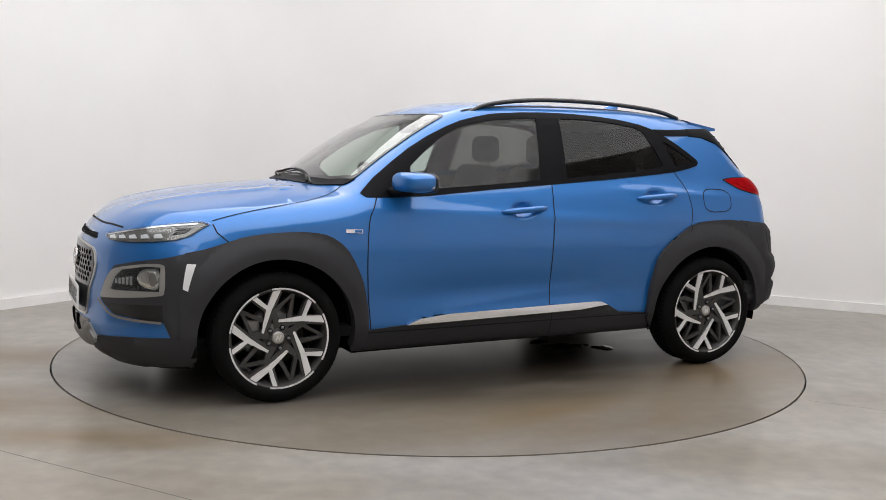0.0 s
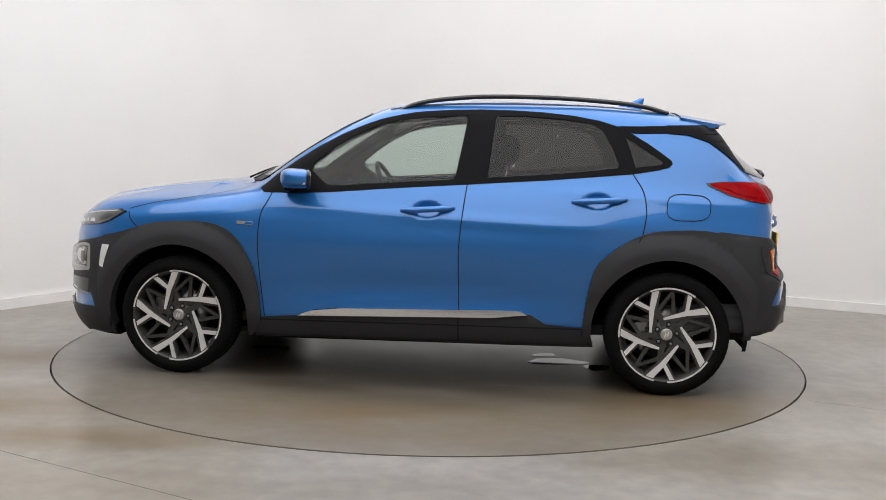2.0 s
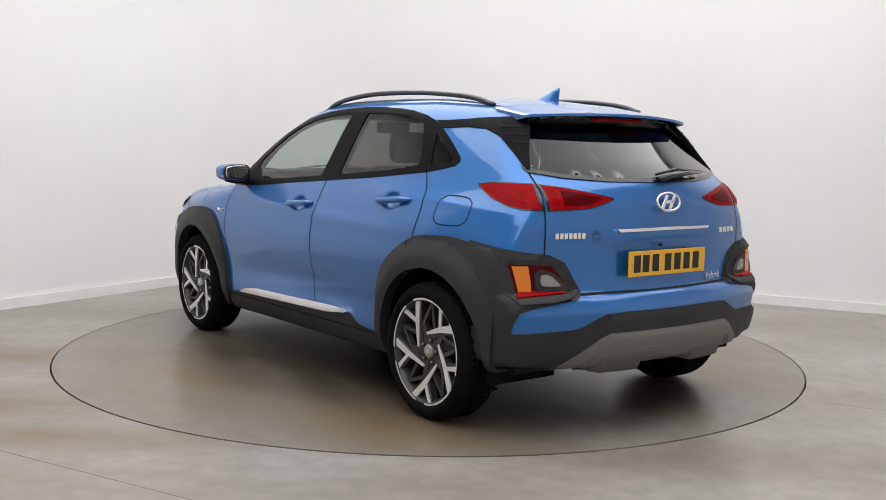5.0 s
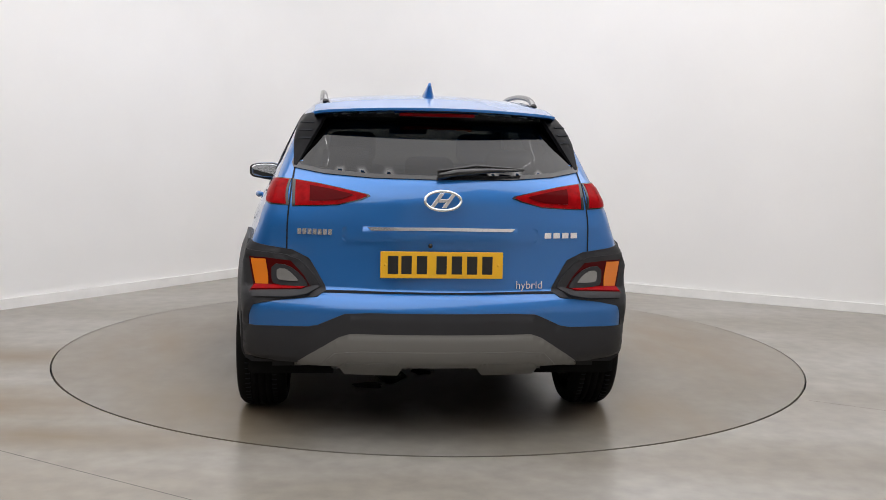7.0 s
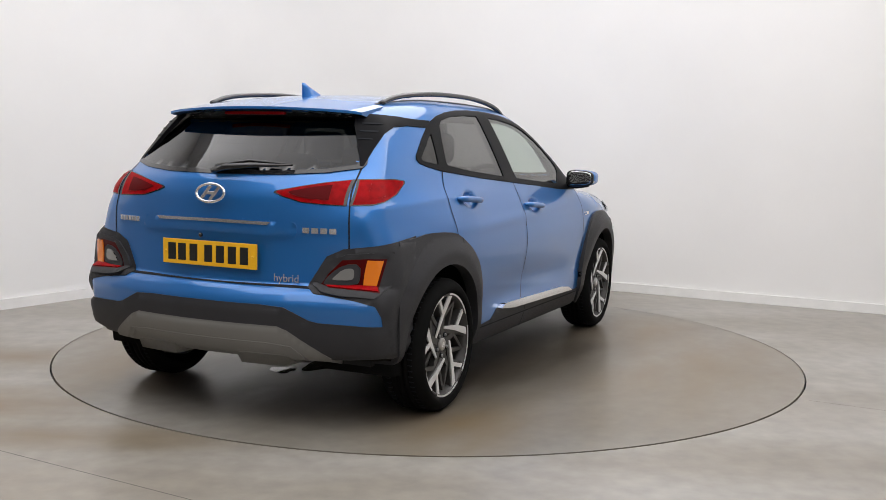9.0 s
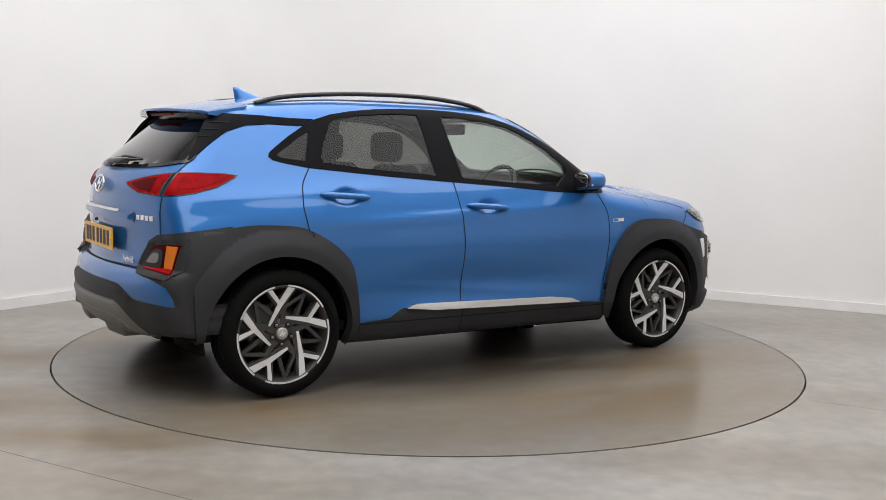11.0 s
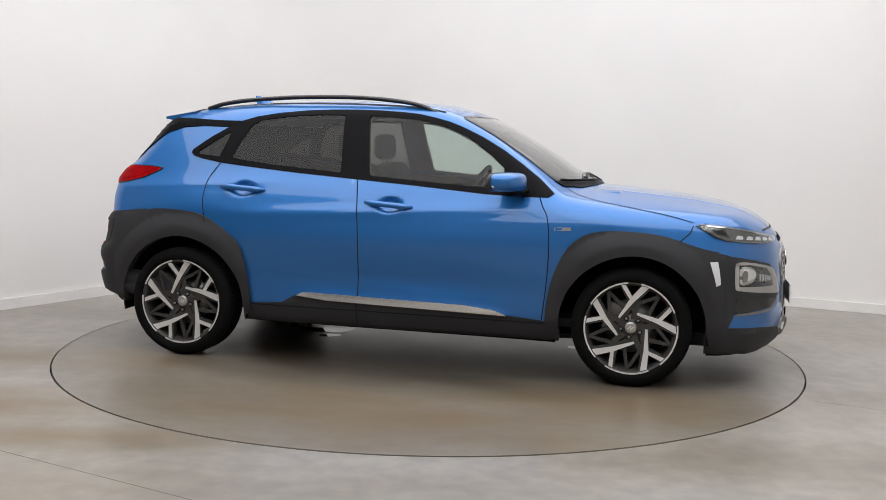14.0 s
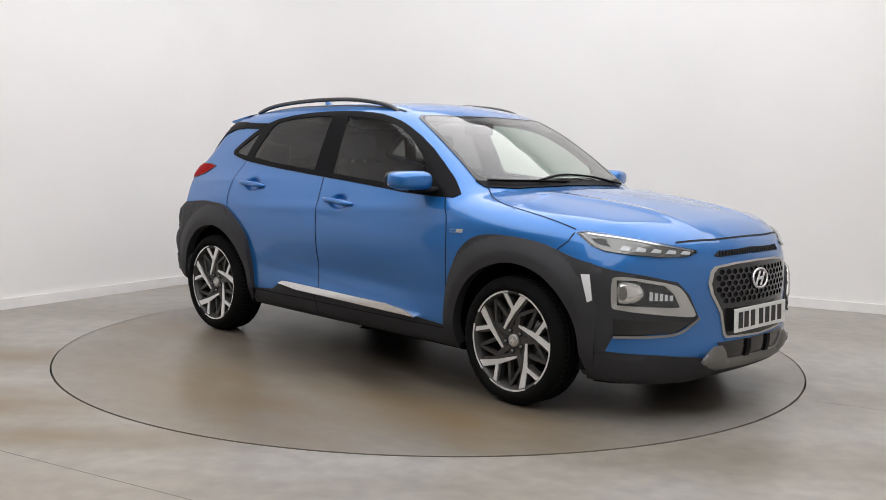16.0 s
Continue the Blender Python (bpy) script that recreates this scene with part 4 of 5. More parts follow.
for k in (0, 1):
    vf = sheet(inner, DIAG, 0.02, off=0.0065, rim=0.004)
    mesh_part("reflector", *(vf if k == 0 else flip(vf)), SMOKED, H0[k])
    for i in range(5):
        s = 0.062 * i
        pc = A3((1.80 + s * 0.62, 0.715 - s, 0.800 - 0.004 * i), (1.832 + s * 0.62, 0.680 - s, 0.796 - 0.004 * i), (1.836 + s * 0.62, 0.676 - s, 0.812 - 0.005 * i), (1.812 + s * 0.62, 0.700 - s, 0.818 - 0.005 * i))
        vf = sheet(pc, DIAG, 0.02, off=0.010, rim=0.005)
        mesh_part("daytime_lamp", *(vf if k == 0 else flip(vf)), WHITE_REFL, H0[k])
    pc = A3((1.690, 0.765, 0.846), (1.745, 0.735, 0.846), (1.772, 0.735, 0.812), (1.722, 0.768, 0.824))
    vf = sheet(pc, DIAG, 0.02, off=0.010, rim=0.005)
    mesh_part("lamp_housing", *(vf if k == 0 else flip(vf)), DASH, H0[k])
    top_line = ribbon(curve(A3((1.66, 0.757, 0.865), (1.82, 0.68, 0.848), (1.933, 0.568, 0.822), (2.015, 0.43, 0.795)), 6), DIAG, 0.006, 0.011)
    mesh_part("light_strip", *(top_line if k == 0 else flip(top_line)), CHROME, H0[k])
    vf = sheet(head, DIAG, 0.02, off=0.014, rim=0.010)
    mesh_part("lens", *(vf if k == 0 else flip(vf)), LENS, H0[k], "clear plastic lens")

GRILLE = yz(*sym([(0.0, 0.742), (0.20, 0.738), (0.335, 0.726), (0.365, 0.705), (0.385, 0.650), (0.372, 0.600), (0.310, 0.505), (0.290, 0.400), (0.275, 0.385), (0.0, 0.375)]))
shrink = lambda poly, k, cz: [np.array((0.0, p[1] * k, cz + (p[2] - cz) * k)) for p in poly]
G_IN = shrink(GRILLE, 0.945, 0.57)
mesh_part("grille_surround", *sheet(GRILLE, NOSE, 0.02, holes=[G_IN], off=0.010, rim=0.02, edge=0.01, edge_off=0.006), BEZEL, FB, "satin chrome grille surround")
mesh_part("grille_back", *sheet(G_IN, NOSE, 0.04, off=0.001, rim=0), SEAM, FB)
G2 = cut2(G_IN, 1, 2)
hexes = []
for r in range(14):
    for q in range(-10, 11):
        cy, cz = (q + 0.5 * (r % 2)) * 0.046, 0.40 + r * 0.027
        ring = [(cy + 0.0185 * math.cos(math.radians(a)), cz + 0.0135 * math.sin(math.radians(a))) for a in (0, 60, 120, 180, 240, 300)]
        if inside(G2, ring).all() and edge_distance(G2, ring).min() > 0.004 and not (abs(cy) < 0.27 and cz < 0.54):
            hexes.append(yz(*ring))
mesh_part("grille_mesh", *sheet(G_IN, NOSE, 0.03, holes=hexes, off=0.008, rim=0.008), BLACK, FB, "black honeycomb grille")
mesh_part("bonnet_slot", *sheet(yz(*sym([(0.0, 0.800), (0.29, 0.790), (0.325, 0.774), (0.30, 0.766), (0.0, 0.776)])), NOSE, 0.02, off=0.003, rim=0.006), SEAM, FB, "narrow black slot")
for k in range(26):
    y0 = -0.29 + k * 0.0232
    mesh_part("slot_vane", *sheet(yz((y0, 0.770), (y0 + 0.006, 0.770), (y0 + 0.018, 0.794), (y0 + 0.012, 0.794)), NOSE, 0.03, off=0.006, rim=0.004), TRIM, FB)
lip_corner = A3((1.71, 0.81, 0.325), (1.80, 0.79, 0.338), (1.95, 0.60, 0.326), (2.06, 0.42, 0.306), (2.08, 0.36, 0.25), (2.05, 0.33, 0.168), (1.70, 0.77, 0.19))
both("front_lip", sheet(lip_corner, DIAG, 0.025, off=0.019, rim=0.03, edge=0.02, edge_off=0.004), CLAD, (FB, FB), "dark grey bumper lip")
mesh_part("front_lip_centre", *sheet(yz(*sym([(0.0, 0.236), (0.28, 0.236), (0.41, 0.300), (0.47, 0.308), (0.47, 0.165), (0.0, 0.165)])), NOSE, 0.025, off=0.0205, rim=0.03, edge=0.02, edge_off=0.004), CLAD, FB)
mesh_part("centre_intake", *sheet(yz(*sym([(0.0, 0.368), (0.33, 0.368), (0.26, 0.280), (0.0, 0.276)])), NOSE, 0.03, off=0.003, rim=0.004), BLACK, FB, "black lower air intake")
mesh_part("skid_plate", *sheet(yz(*sym([(0.0, 0.284), (0.250, 0.286), (0.300, 0.352), (0.345, 0.352), (0.385, 0.325), (0.425, 0.272), (0.28, 0.232), (0.0, 0.232)])), NOSE, 0.02, off=0.027, rim=0.03, edge=0.02, edge_off=0.012), SILVER, FB, "satin silver front skid plate")
both("corner_marker", sheet(yz((0.432, 0.292), (0.392, 0.330), (0.390, 0.294)), NOSE, 0.02, off=0.0285, rim=0.01), CLEARLAMP, (FB, FB))
for k in (-0.10, 0.10):
    mesh_part("intake_strut", *sheet(yz((k - 0.02, 0.28), (k + 0.02, 0.28), (k + 0.02, 0.366), (k - 0.02, 0.366)), NOSE, 0.03, off=0.012, rim=0.01), TRIM, FB)


def oval_badge(x, z, ry, rz, face, tilt, parent):
    """A plain oval chrome ring with a slanted bar inside."""
    v, f = [], []
    n, k = 40, 8
    for i in range(n):
        a = 2 * math.pi * i / n
        c, d = Vector((0, ry * math.cos(a), rz * math.sin(a))), Vector((0, math.cos(a), math.sin(a)))
        for j in range(k):
            b = 2 * math.pi * j / k
            v.append(c + d * 0.007 * math.cos(b) + Vector((1, 0, 0)) * 0.006 * math.sin(b))
    for i in range(n):
        for j in range(k):
            f.append((i * k + j, i * k + (j + 1) % k, ((i + 1) % n) * k + (j + 1) % k, ((i + 1) % n) * k + j))
    m = pose(x, 0, z, 0, tilt, 0)
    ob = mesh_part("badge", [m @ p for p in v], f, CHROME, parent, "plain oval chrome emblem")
    bm = bmesh.new()
    for y0 in (-0.34, 0.34):
        vs = box(bm, -0.004, 0.004, -0.010, 0.010, -rz * 0.86, rz * 0.86, 0.002)
        for q in vs:
            q.co.y += y0 * ry + face * q.co.z * 0.65
            q.co.z *= 1 - 0.10 * (y0 != 0)
    vs = box(bm, -0.004, 0.004, -ry * 0.34, ry * 0.34, -0.008, 0.008, 0.002)
    bm.transform(m)
    part("emblem_bar", bm, CHROME, ob)
    return ob


oval_badge(2.147, 0.652, 0.072, 0.046, 1, -6, FB)


def number_plate(x, z, tilt, sgn, mat, label, parent):
    """A blank plate with plain dark bars in place of its characters."""
    m = pose(x, 0, z, 0, tilt, 0)
    bm = bmesh.new()
    box(bm, -0.004, 0.004, -0.26, 0.26, -0.0565, 0.0565, 0.002)
    bm.transform(m)
    ob = part("number_plate", bm, mat, parent, label)
    for y0 in (-0.193, -0.128, -0.063, 0.002, 0.085, 0.150, 0.207):
        bm = bmesh.new()
        y1 = y0 * -sgn
        box(bm, sgn * 0.0035, sgn * 0.0048, y1 - 0.022, y1 + 0.022, -0.0385, 0.0385)
        bm.transform(m)
        part("plate_bar", bm, INK, ob)
    for y0 in (-0.24, 0.24):
        bm = bmesh.new()
        bmesh.ops.create_uvsphere(bm, u_segments=10, v_segments=6, radius=0.006, matrix=m @ Matrix.Translation((sgn * 0.004, y0, 0)))
        part("plate_screw", bm, mat, ob, smooth=True)
    return ob


number_plate(2.160, 0.468, -2, 1, WHITEPLATE, "white front number plate with plain bars", FB)

# ---------- gaps between the panels ----------
both("panel_gap", ribbon(curve(xz((0.822, 0.33), (0.845, 0.55), (0.853, 0.74), (0.84, 0.88), (0.81, 0.945), (0.785, 1.005)), 8), SIDE, 0.0055), SEAM, DOORS_F)
both("panel_gap", ribbon(curve(xz((-0.224, 0.40), (-0.218, 0.70), (-0.232, 0.90), (-0.25, 1.068)), 8), SIDE, 0.0055), SEAM, DOORS_F)
both("panel_gap", ribbon(xz((-0.224, 0.25), (-0.224, 0.41)), SIDE, 0.006, 0.0255), SEAM, DOORS_F)
both("panel_gap", ribbon(curve(xz((-1.115, 0.745), (-1.150, 0.80), (-1.172, 0.90), (-1.175, 0.96), (-1.158, 1.05), (-1.105, 1.135)), 8), SIDE, 0.0055), SEAM, DOORS_R)
both("panel_gap", ribbon(curve(xz((-0.868, 0.30), (-0.885, 0.45), (-0.91, 0.545), (-0.96, 0.615), (-1.06, 0.69), (-1.125, 0.755), (-1.15, 0.82)), 8), SIDE, 0.006, 0.0225), SEAM, DOORS_R)
both("panel_gap", ribbon(xz((0.86, 0.318), (0.5, 0.320), (0.0, 0.324), (-0.87, 0.330)), SIDE, 0.006, 0.0135), SEAM, CARS)
both("panel_gap", ribbon(curve(A3((0.905, 0.600, 1.03), (0.96, 0.645, 1.01), (1.03, 0.690, 0.985), (1.153, 0.735, 0.962), (1.397, 0.757, 0.925), (1.60, 0.765, 0.880)), 8), SHOULDER, 0.0055), SEAM, (BONNET, BONNET))
both("panel_gap", ribbon(A3((1.600, 0.79, 0.868), (1.585, 0.80, 0.83), (1.52, 0.82, 0.772)), SIDE, 0.006), SEAM, WINGS)
mesh_part("panel_gap", *ribbon(curve(A3((1.96, 0.50, 0.826), (1.99, 0.40, 0.832), (2.031, 0.244, 0.842), (2.045, 0.0, 0.848), (2.031, -0.244, 0.842), (1.99, -0.40, 0.832), (1.96, -0.50, 0.826)), 8), BROW, 0.010), SEAM, BONNET)
gate_gap = curve(yz((0.628, 1.155), (0.640, 1.06), (0.652, 0.93), (0.655, 0.80)), 6)
both("panel_gap", ribbon(gate_gap, BACK, 0.007), SEAM, (GATE, GATE))
mesh_part("panel_gap", *ribbon(yz((0.50, 0.634), (0.3, 0.636), (-0.3, 0.636), (-0.50, 0.634)), BACK, 0.010), SEAM, GATE)
flap = rounded(xz((-1.285, 1.040), (-1.505, 1.030), (-1.495, 0.905), (-1.275, 0.903)), 2, 0.2)
mesh_part("fuel_flap_gap", *ribbon(flap + [flap[0]], SIDE, 0.005), SEAM, QUARTERS[0], "rounded fuel filler flap outline")
both("roof_ditch", ribbon(xy((0.20, 0.545), (-0.3, 0.520), (-0.9, 0.505), (-1.33, 0.49)), UP, 0.016, 0.002), TRIM, (ROOF, ROOF))

# ---------- rear ----------
rear_corner = A3((-1.58, 0.86, 0.853), (-1.68, 0.83, 0.840), (-1.76, 0.77, 0.828), (-1.845, 0.630, 0.806), (-1.866, 0.560, 0.772), (-1.885, 0.515, 0.69), (-1.90, 0.487, 0.637), (-1.912, 0.515, 0.615), (-1.88, 0.70, 0.592), (-1.852, 0.790, 0.570), (-1.835, 0.815, 0.52), (-1.825, 0.82, 0.47), (-1.79, 0.82, 0.335), (-1.715, 0.84, 0.32), (-1.70, 0.845, 0.45), (-1.63, 0.86, 0.60))
both("rear_corner_cladding", sheet(rear_corner, DIAGR, 0.022, off=0.0185, rim=0.03, edge=0.025, edge_off=0.003), CLAD, (RB, RB), "grey textured plastic corner")
rl = A3((-1.772, 0.795, 0.768), (-1.80, 0.73, 0.770), (-1.846, 0.632, 0.760), (-1.868, 0.580, 0.70), (-1.884, 0.548, 0.640), (-1.880, 0.58, 0.625), (-1.825, 0.795, 0.615))
RLAMP = both("lower_tail_lamp", sheet(rl, DIAGR, 0.02, off=0.022, rim=0.008), DARKRED, (RB, RB), "lower tail lamp in red, amber and clear")
amber = A3((-1.780, 0.785, 0.762), (-1.805, 0.728, 0.764), (-1.812, 0.718, 0.70), (-1.818, 0.718, 0.655), (-1.815, 0.785, 0.652))
redlow = A3((-1.818, 0.788, 0.646), (-1.86, 0.62, 0.646), (-1.878, 0.565, 0.643), (-1.878, 0.575, 0.628), (-1.824, 0.788, 0.619))
ring_o = A3((-1.822, 0.700, 0.742), (-1.845, 0.64, 0.738), (-1.862, 0.592, 0.70), (-1.875, 0.565, 0.660), (-1.870, 0.575, 0.652), (-1.832, 0.690, 0.656), (-1.824, 0.702, 0.68))
clear = A3((-1.829, 0.682, 0.728), (-1.845, 0.64, 0.724), (-1.862, 0.598, 0.680), (-1.862, 0.60, 0.672), (-1.836, 0.675, 0.674), (-1.830, 0.684, 0.69))
for k in (0, 1):
    for nm, pc, mt, of in (("indicator", amber, AMBER, 0.026), ("fog_light", redlow, REDLENS, 0.026), ("lamp_ring", grow_poly(rounded(ring_o, 1), 1.08), CLAD, 0.030), ("reversing_light", rounded(clear, 1), CLEARLAMP, 0.034)):
        vf = sheet(pc, DIAGR, 0.015, off=of, rim=0.008)
        mesh_part(nm, *(vf if k == 0 else flip(vf)), mt, RLAMP[k])
bez = A3((-1.74, 0.838, 0.795), (-1.79, 0.75, 0.796), (-1.852, 0.615, 0.782), (-1.877, 0.550, 0.72), (-1.897, 0.505, 0.640), (-1.890, 0.55, 0.606), (-1.81, 0.838, 0.595))
both("cluster_surround", sheet(rounded(bez, 1), DIAGR, 0.02, holes=[rl], off=0.032, rim=0.02, edge=0.014, edge_off=0.022), CLAD, (RB, RB))
lower = yz(*sym([(0.0, 0.556), (0.30, 0.556), (0.405, 0.550), (0.44, 0.535), (0.52, 0.498), (0.56, 0.490), (0.84, 0.480), (0.84, 0.34), (0.62, 0.322), (0.0, 0.315)]))
mesh_part("rear_lower_cladding", *sheet(lower, BACK, 0.025, off=0.0195, rim=0.03, edge=0.02, edge_off=0.004), CLAD, RB, "dark grey lower rear bumper")
mesh_part("rear_skid_plate", *sheet(yz(*sym([(0.0, 0.470), (0.38, 0.470), (0.43, 0.452), (0.60, 0.345), (0.62, 0.318), (0.0, 0.300)])), BACK, 0.02, off=0.030, rim=0.03, edge=0.02, edge_off=0.02), SILVER, RB, "matt silver rear skid plate")
mesh_part("skid_rib", *sheet(yz(*sym([(0.0, 0.402), (0.33, 0.402), (0.44, 0.392), (0.50, 0.345), (0.46, 0.345), (0.41, 0.378), (0.0, 0.388)])), BACK, 0.02, off=0.050, rim=0.03, edge=0.010, edge_off=0.033), SILVER, RB)
both("skid_rib", sheet(yz((0.13, 0.315), (0.175, 0.352), (0.20, 0.358), (0.38, 0.356), (0.41, 0.350), (0.46, 0.318)), BACK, 0.02, off=0.058, rim=0.035, edge=0.018, edge_off=0.031), SILVER, (RB, RB))

tail_in = yz((0.634, 1.103), (0.52, 1.088), (0.436, 1.073), (0.312, 1.048), (0.302, 1.040), (0.341, 1.024), (0.435, 1.000), (0.54, 0.993), (0.634, 0.990))
tail_out = A3((-1.752, 0.641, 1.103), (-1.66, 0.69, 1.106), (-1.564, 0.725, 1.104), (-1.500, 0.748, 1.095), (-1.505, 0.748, 1.082), (-1.60, 0.755, 1.034), (-1.70, 0.745, 1.006), (-1.76, 0.715, 0.995), (-1.822, 0.641, 0.992))
grow = lambda poly, k: [np.mean(poly, 0) + (p - np.mean(poly, 0)) * k for p in poly]
for nm, poly, way, par in (("tail_lamp_inner", tail_in, BACK, (GATE, GATE)), ("tail_lamp_outer", tail_out, DIAGR, QUARTERS)):
    obs = both(nm, sheet(poly, way, 0.02, off=0.004, rim=0.01), BLACK, par, "red wedge-shaped tail lamp")
    for k in (0, 1):
        vf = sheet(grow(poly, 0.92), way, 0.02, off=0.010, rim=0.008, edge=0.012, edge_off=0.005)
        mesh_part("red_lens", *(vf if k == 0 else flip(vf)), REDLENS, obs[k])
        vf = sheet(grow(poly, 0.55), way, 0.02, off=0.0115, rim=0.004)
        mesh_part("lamp_element", *(vf if k == 0 else flip(vf)), REDDARK if way is BACK else REDLENS, obs[k])

R_OUT = yz(*sym([(0.0, 1.112), (0.3, 1.115), (0.50, 1.128), (0.632, 1.150), (0.640, 1.17), (0.60, 1.30), (0.555, 1.385), (0.52, 1.420), (0.30, 1.432), (0.0, 1.435)]))
mesh_part("rear_screen_border", *sheet(R_OUT, BACK, 0.025, holes=[REAR_SCREEN], off=0.005, rim=0.10), BLACK, GATE, "gloss black screen border")
pillar = A3((-1.30, 0.62, 1.388), (-1.45, 0.575, 1.392), (-1.56, 0.53, 1.395), (-1.60, 0.545, 1.345), (-1.66, 0.60, 1.24), (-1.70, 0.625, 1.160), (-1.685, 0.632, 1.160), (-1.60, 0.635, 1.235), (-1.50, 0.63, 1.305), (-1.40, 0.63, 1.340), (-1.30, 0.635, 1.346))
PIL = both("pillar_panel", sheet(pillar, DIAGR, 0.02, off=0.006, rim=0.02), TRIM, CARS, "black plastic pillar panel with slits")
for k in range(3):
    zc, xc = 1.345 - 0.035 * k, -1.49 - 0.045 * k
    sl = A3((xc, 0.62, zc), (xc - 0.085 + 0.02 * k, 0.57, zc), (xc - 0.085 + 0.02 * k, 0.57, zc + 0.006), (xc, 0.62, zc + 0.006))
    vf = sheet(sl, DIAGR, 0.03, off=0.009, rim=0.004)
    mesh_part("slit", *vf, SEAM, PIL[0])
    mesh_part("slit", *flip(vf), SEAM, PIL[1])
both("pillar_strip", sheet(xz((-1.03, 1.380), (-1.15, 1.381), (-1.32, 1.388), (-1.32, 1.350), (-1.15, 1.345), (-1.09, 1.345)), SIDE, 0.02, off=0.005, rim=0.02), TRIM, CARS)


def spoiler():
    v, f = [], []
    nx, ny = 14, 40
    rows = []
    for side in (0, 1):
        for j in range(ny + 1):
            y = -0.55 + 1.10 * j / ny
            x0, x1 = -1.36, -1.672 + 0.36 * y * y
            for i in range(nx + 1):
                s = i / nx
                x = x0 + (x1 - x0) * s
                z = float(TOP(-1.36)) - 0.125 * y * y + (x + 1.36) * 0.175 - 0.10 * max(0, abs(y) - 0.45) ** 2 + 0.005 - 1.3 * max(0, abs(y) - 0.50) ** 2
                if side:
                    z -= 0.004 + 0.030 * math.sin(math.pi * min(1, s * 1.0) * 0.5) * (1 - 0.75 * max(0, s - 0.7) / 0.3)
                v.append((x, y, z))
    k = (nx + 1) * (ny + 1)
    at = lambda sd, j, i: sd * k + j * (nx + 1) + i
    for j in range(ny):
        for i in range(nx):
            f.append((at(0, j, i), at(0, j, i + 1), at(0, j + 1, i + 1), at(0, j + 1, i))[::-1])
            f.append((at(1, j, i), at(1, j, i + 1), at(1, j + 1, i + 1), at(1, j + 1, i)))
    base = len(v)
    loop = [(j, nx) for j in range(ny + 1)]
    for (j, i), (j2, i2) in zip(loop, loop[1:]):
        q = [v[at(0, j, i)], v[at(0, j2, i2)], v[at(1, j2, i2)], v[at(1, j, i)]]
        f.append(tuple(range(len(v), len(v) + 4)))
        v += q
    for j in (0, ny):
        for i in range(nx):
            q = [v[at(0, j, i)], v[at(0, j, i + 1)], v[at(1, j, i + 1)], v[at(1, j, i)]]
            f.append(tuple(range(len(v), len(v) + 4)))
            v += q
    ob = mesh_part("roof_spoiler", v, f, PAINT, GATE, "blue roof spoiler")
    bm = bmesh.new()
    box(bm, -1.625, -1.605, -0.17, 0.17, 1.388, 1.402, 0.004)
    part("brake_light", bm, REDLENS, ob, "high red brake light")
    return ob


spoiler()
mesh_part("panel_gap", *ribbon(xy((-1.350, 0.50), (-1.350, 0.25), (-1.350, 0.0), (-1.350, -0.25), (-1.350, -0.50)), UP, 0.007, 0.0015), SEAM, ROOF)
oval_badge(-1.948, 1.028, 0.076, 0.041, -1, 12, GATE)
number_plate(-1.958, 0.757, 0, -1, YELLOW, "yellow rear number plate with plain bars", GATE)
mesh_part("gate_grip", *sheet(rounded(yz(*sym([(0.0, 0.922), (0.40, 0.916), (0.425, 0.90), (0.42, 0.850), (0.39, 0.846), (0.0, 0.852)])), 1), BACK, 0.02, off=0.026, rim=0.03, edge=0.02, edge_off=0.002), PAINT, GATE, "blue tailgate grip moulding")
mesh_part("gate_strip", *sheet(yz(*sym([(0.0, 0.916), (0.31, 0.912), (0.295, 0.899), (0.0, 0.902)])), BACK, 0.02, off=0.030, rim=0.012), CHROME, GATE, "slim chrome strip")
bm = bmesh.new()
bmesh.ops.create_uvsphere(bm, u_segments=12, v_segments=8, radius=0.010, matrix=Matrix.Translation((-1.955, 0.05, 0.838)))
part("rear_camera", bm, BLACK, GATE, smooth=True)
for y0, n, wd, z0, gap in ((0.608, 7, 0.016, 0.886, 0.0215), (-0.450, 4, 0.030, 0.881, 0.040)):
    for i in range(n):
        y = y0 - i * gap
        mesh_part("lettering_bar", *sheet(yz((y, z0 - 0.012), (y - wd, z0 - 0.012), (y - wd, z0 + 0.012), (y, z0 + 0.012)), BACK, 0.02, off=0.006, rim=0.005), CHROME, GATE)


def word(body_text, size, m, mat, parent):
    cu = bpy.data.curves.new("lettering", "FONT")
    cu.body, cu.size, cu.extrude, cu.align_x, cu.align_y = body_text, size, 0.0015, "CENTER", "CENTER"
    cu.materials.append(mat)
    ob = new("lettering", cu)
    ob.parent = parent
    ob.matrix_basis = m
    return ob


word("hybrid", 0.048, pose(-1.915, -0.384, 0.668, 90, 0, -90 + 8), CHROME, GATE)

# rear wiper
v, f = tube(A3((-1.905, 0.02, 1.128), (-1.905, -0.06, 1.146), (-1.885, -0.20, 1.156), (-1.845, -0.36, 1.160)), [0.018, 0.020, 0.014, 0.005], 8, 0.8)
WIPER = mesh_part("rear_wiper", v, f, BLACK, GATE, "black rear wiper arm")
v, f = tube(A3((-1.885, 0.02, 1.150), (-1.86, -0.15, 1.175), (-1.835, -0.36, 1.162)), 0.007, 6)
mesh_part("blade", v, f, BLACK, WIPER)

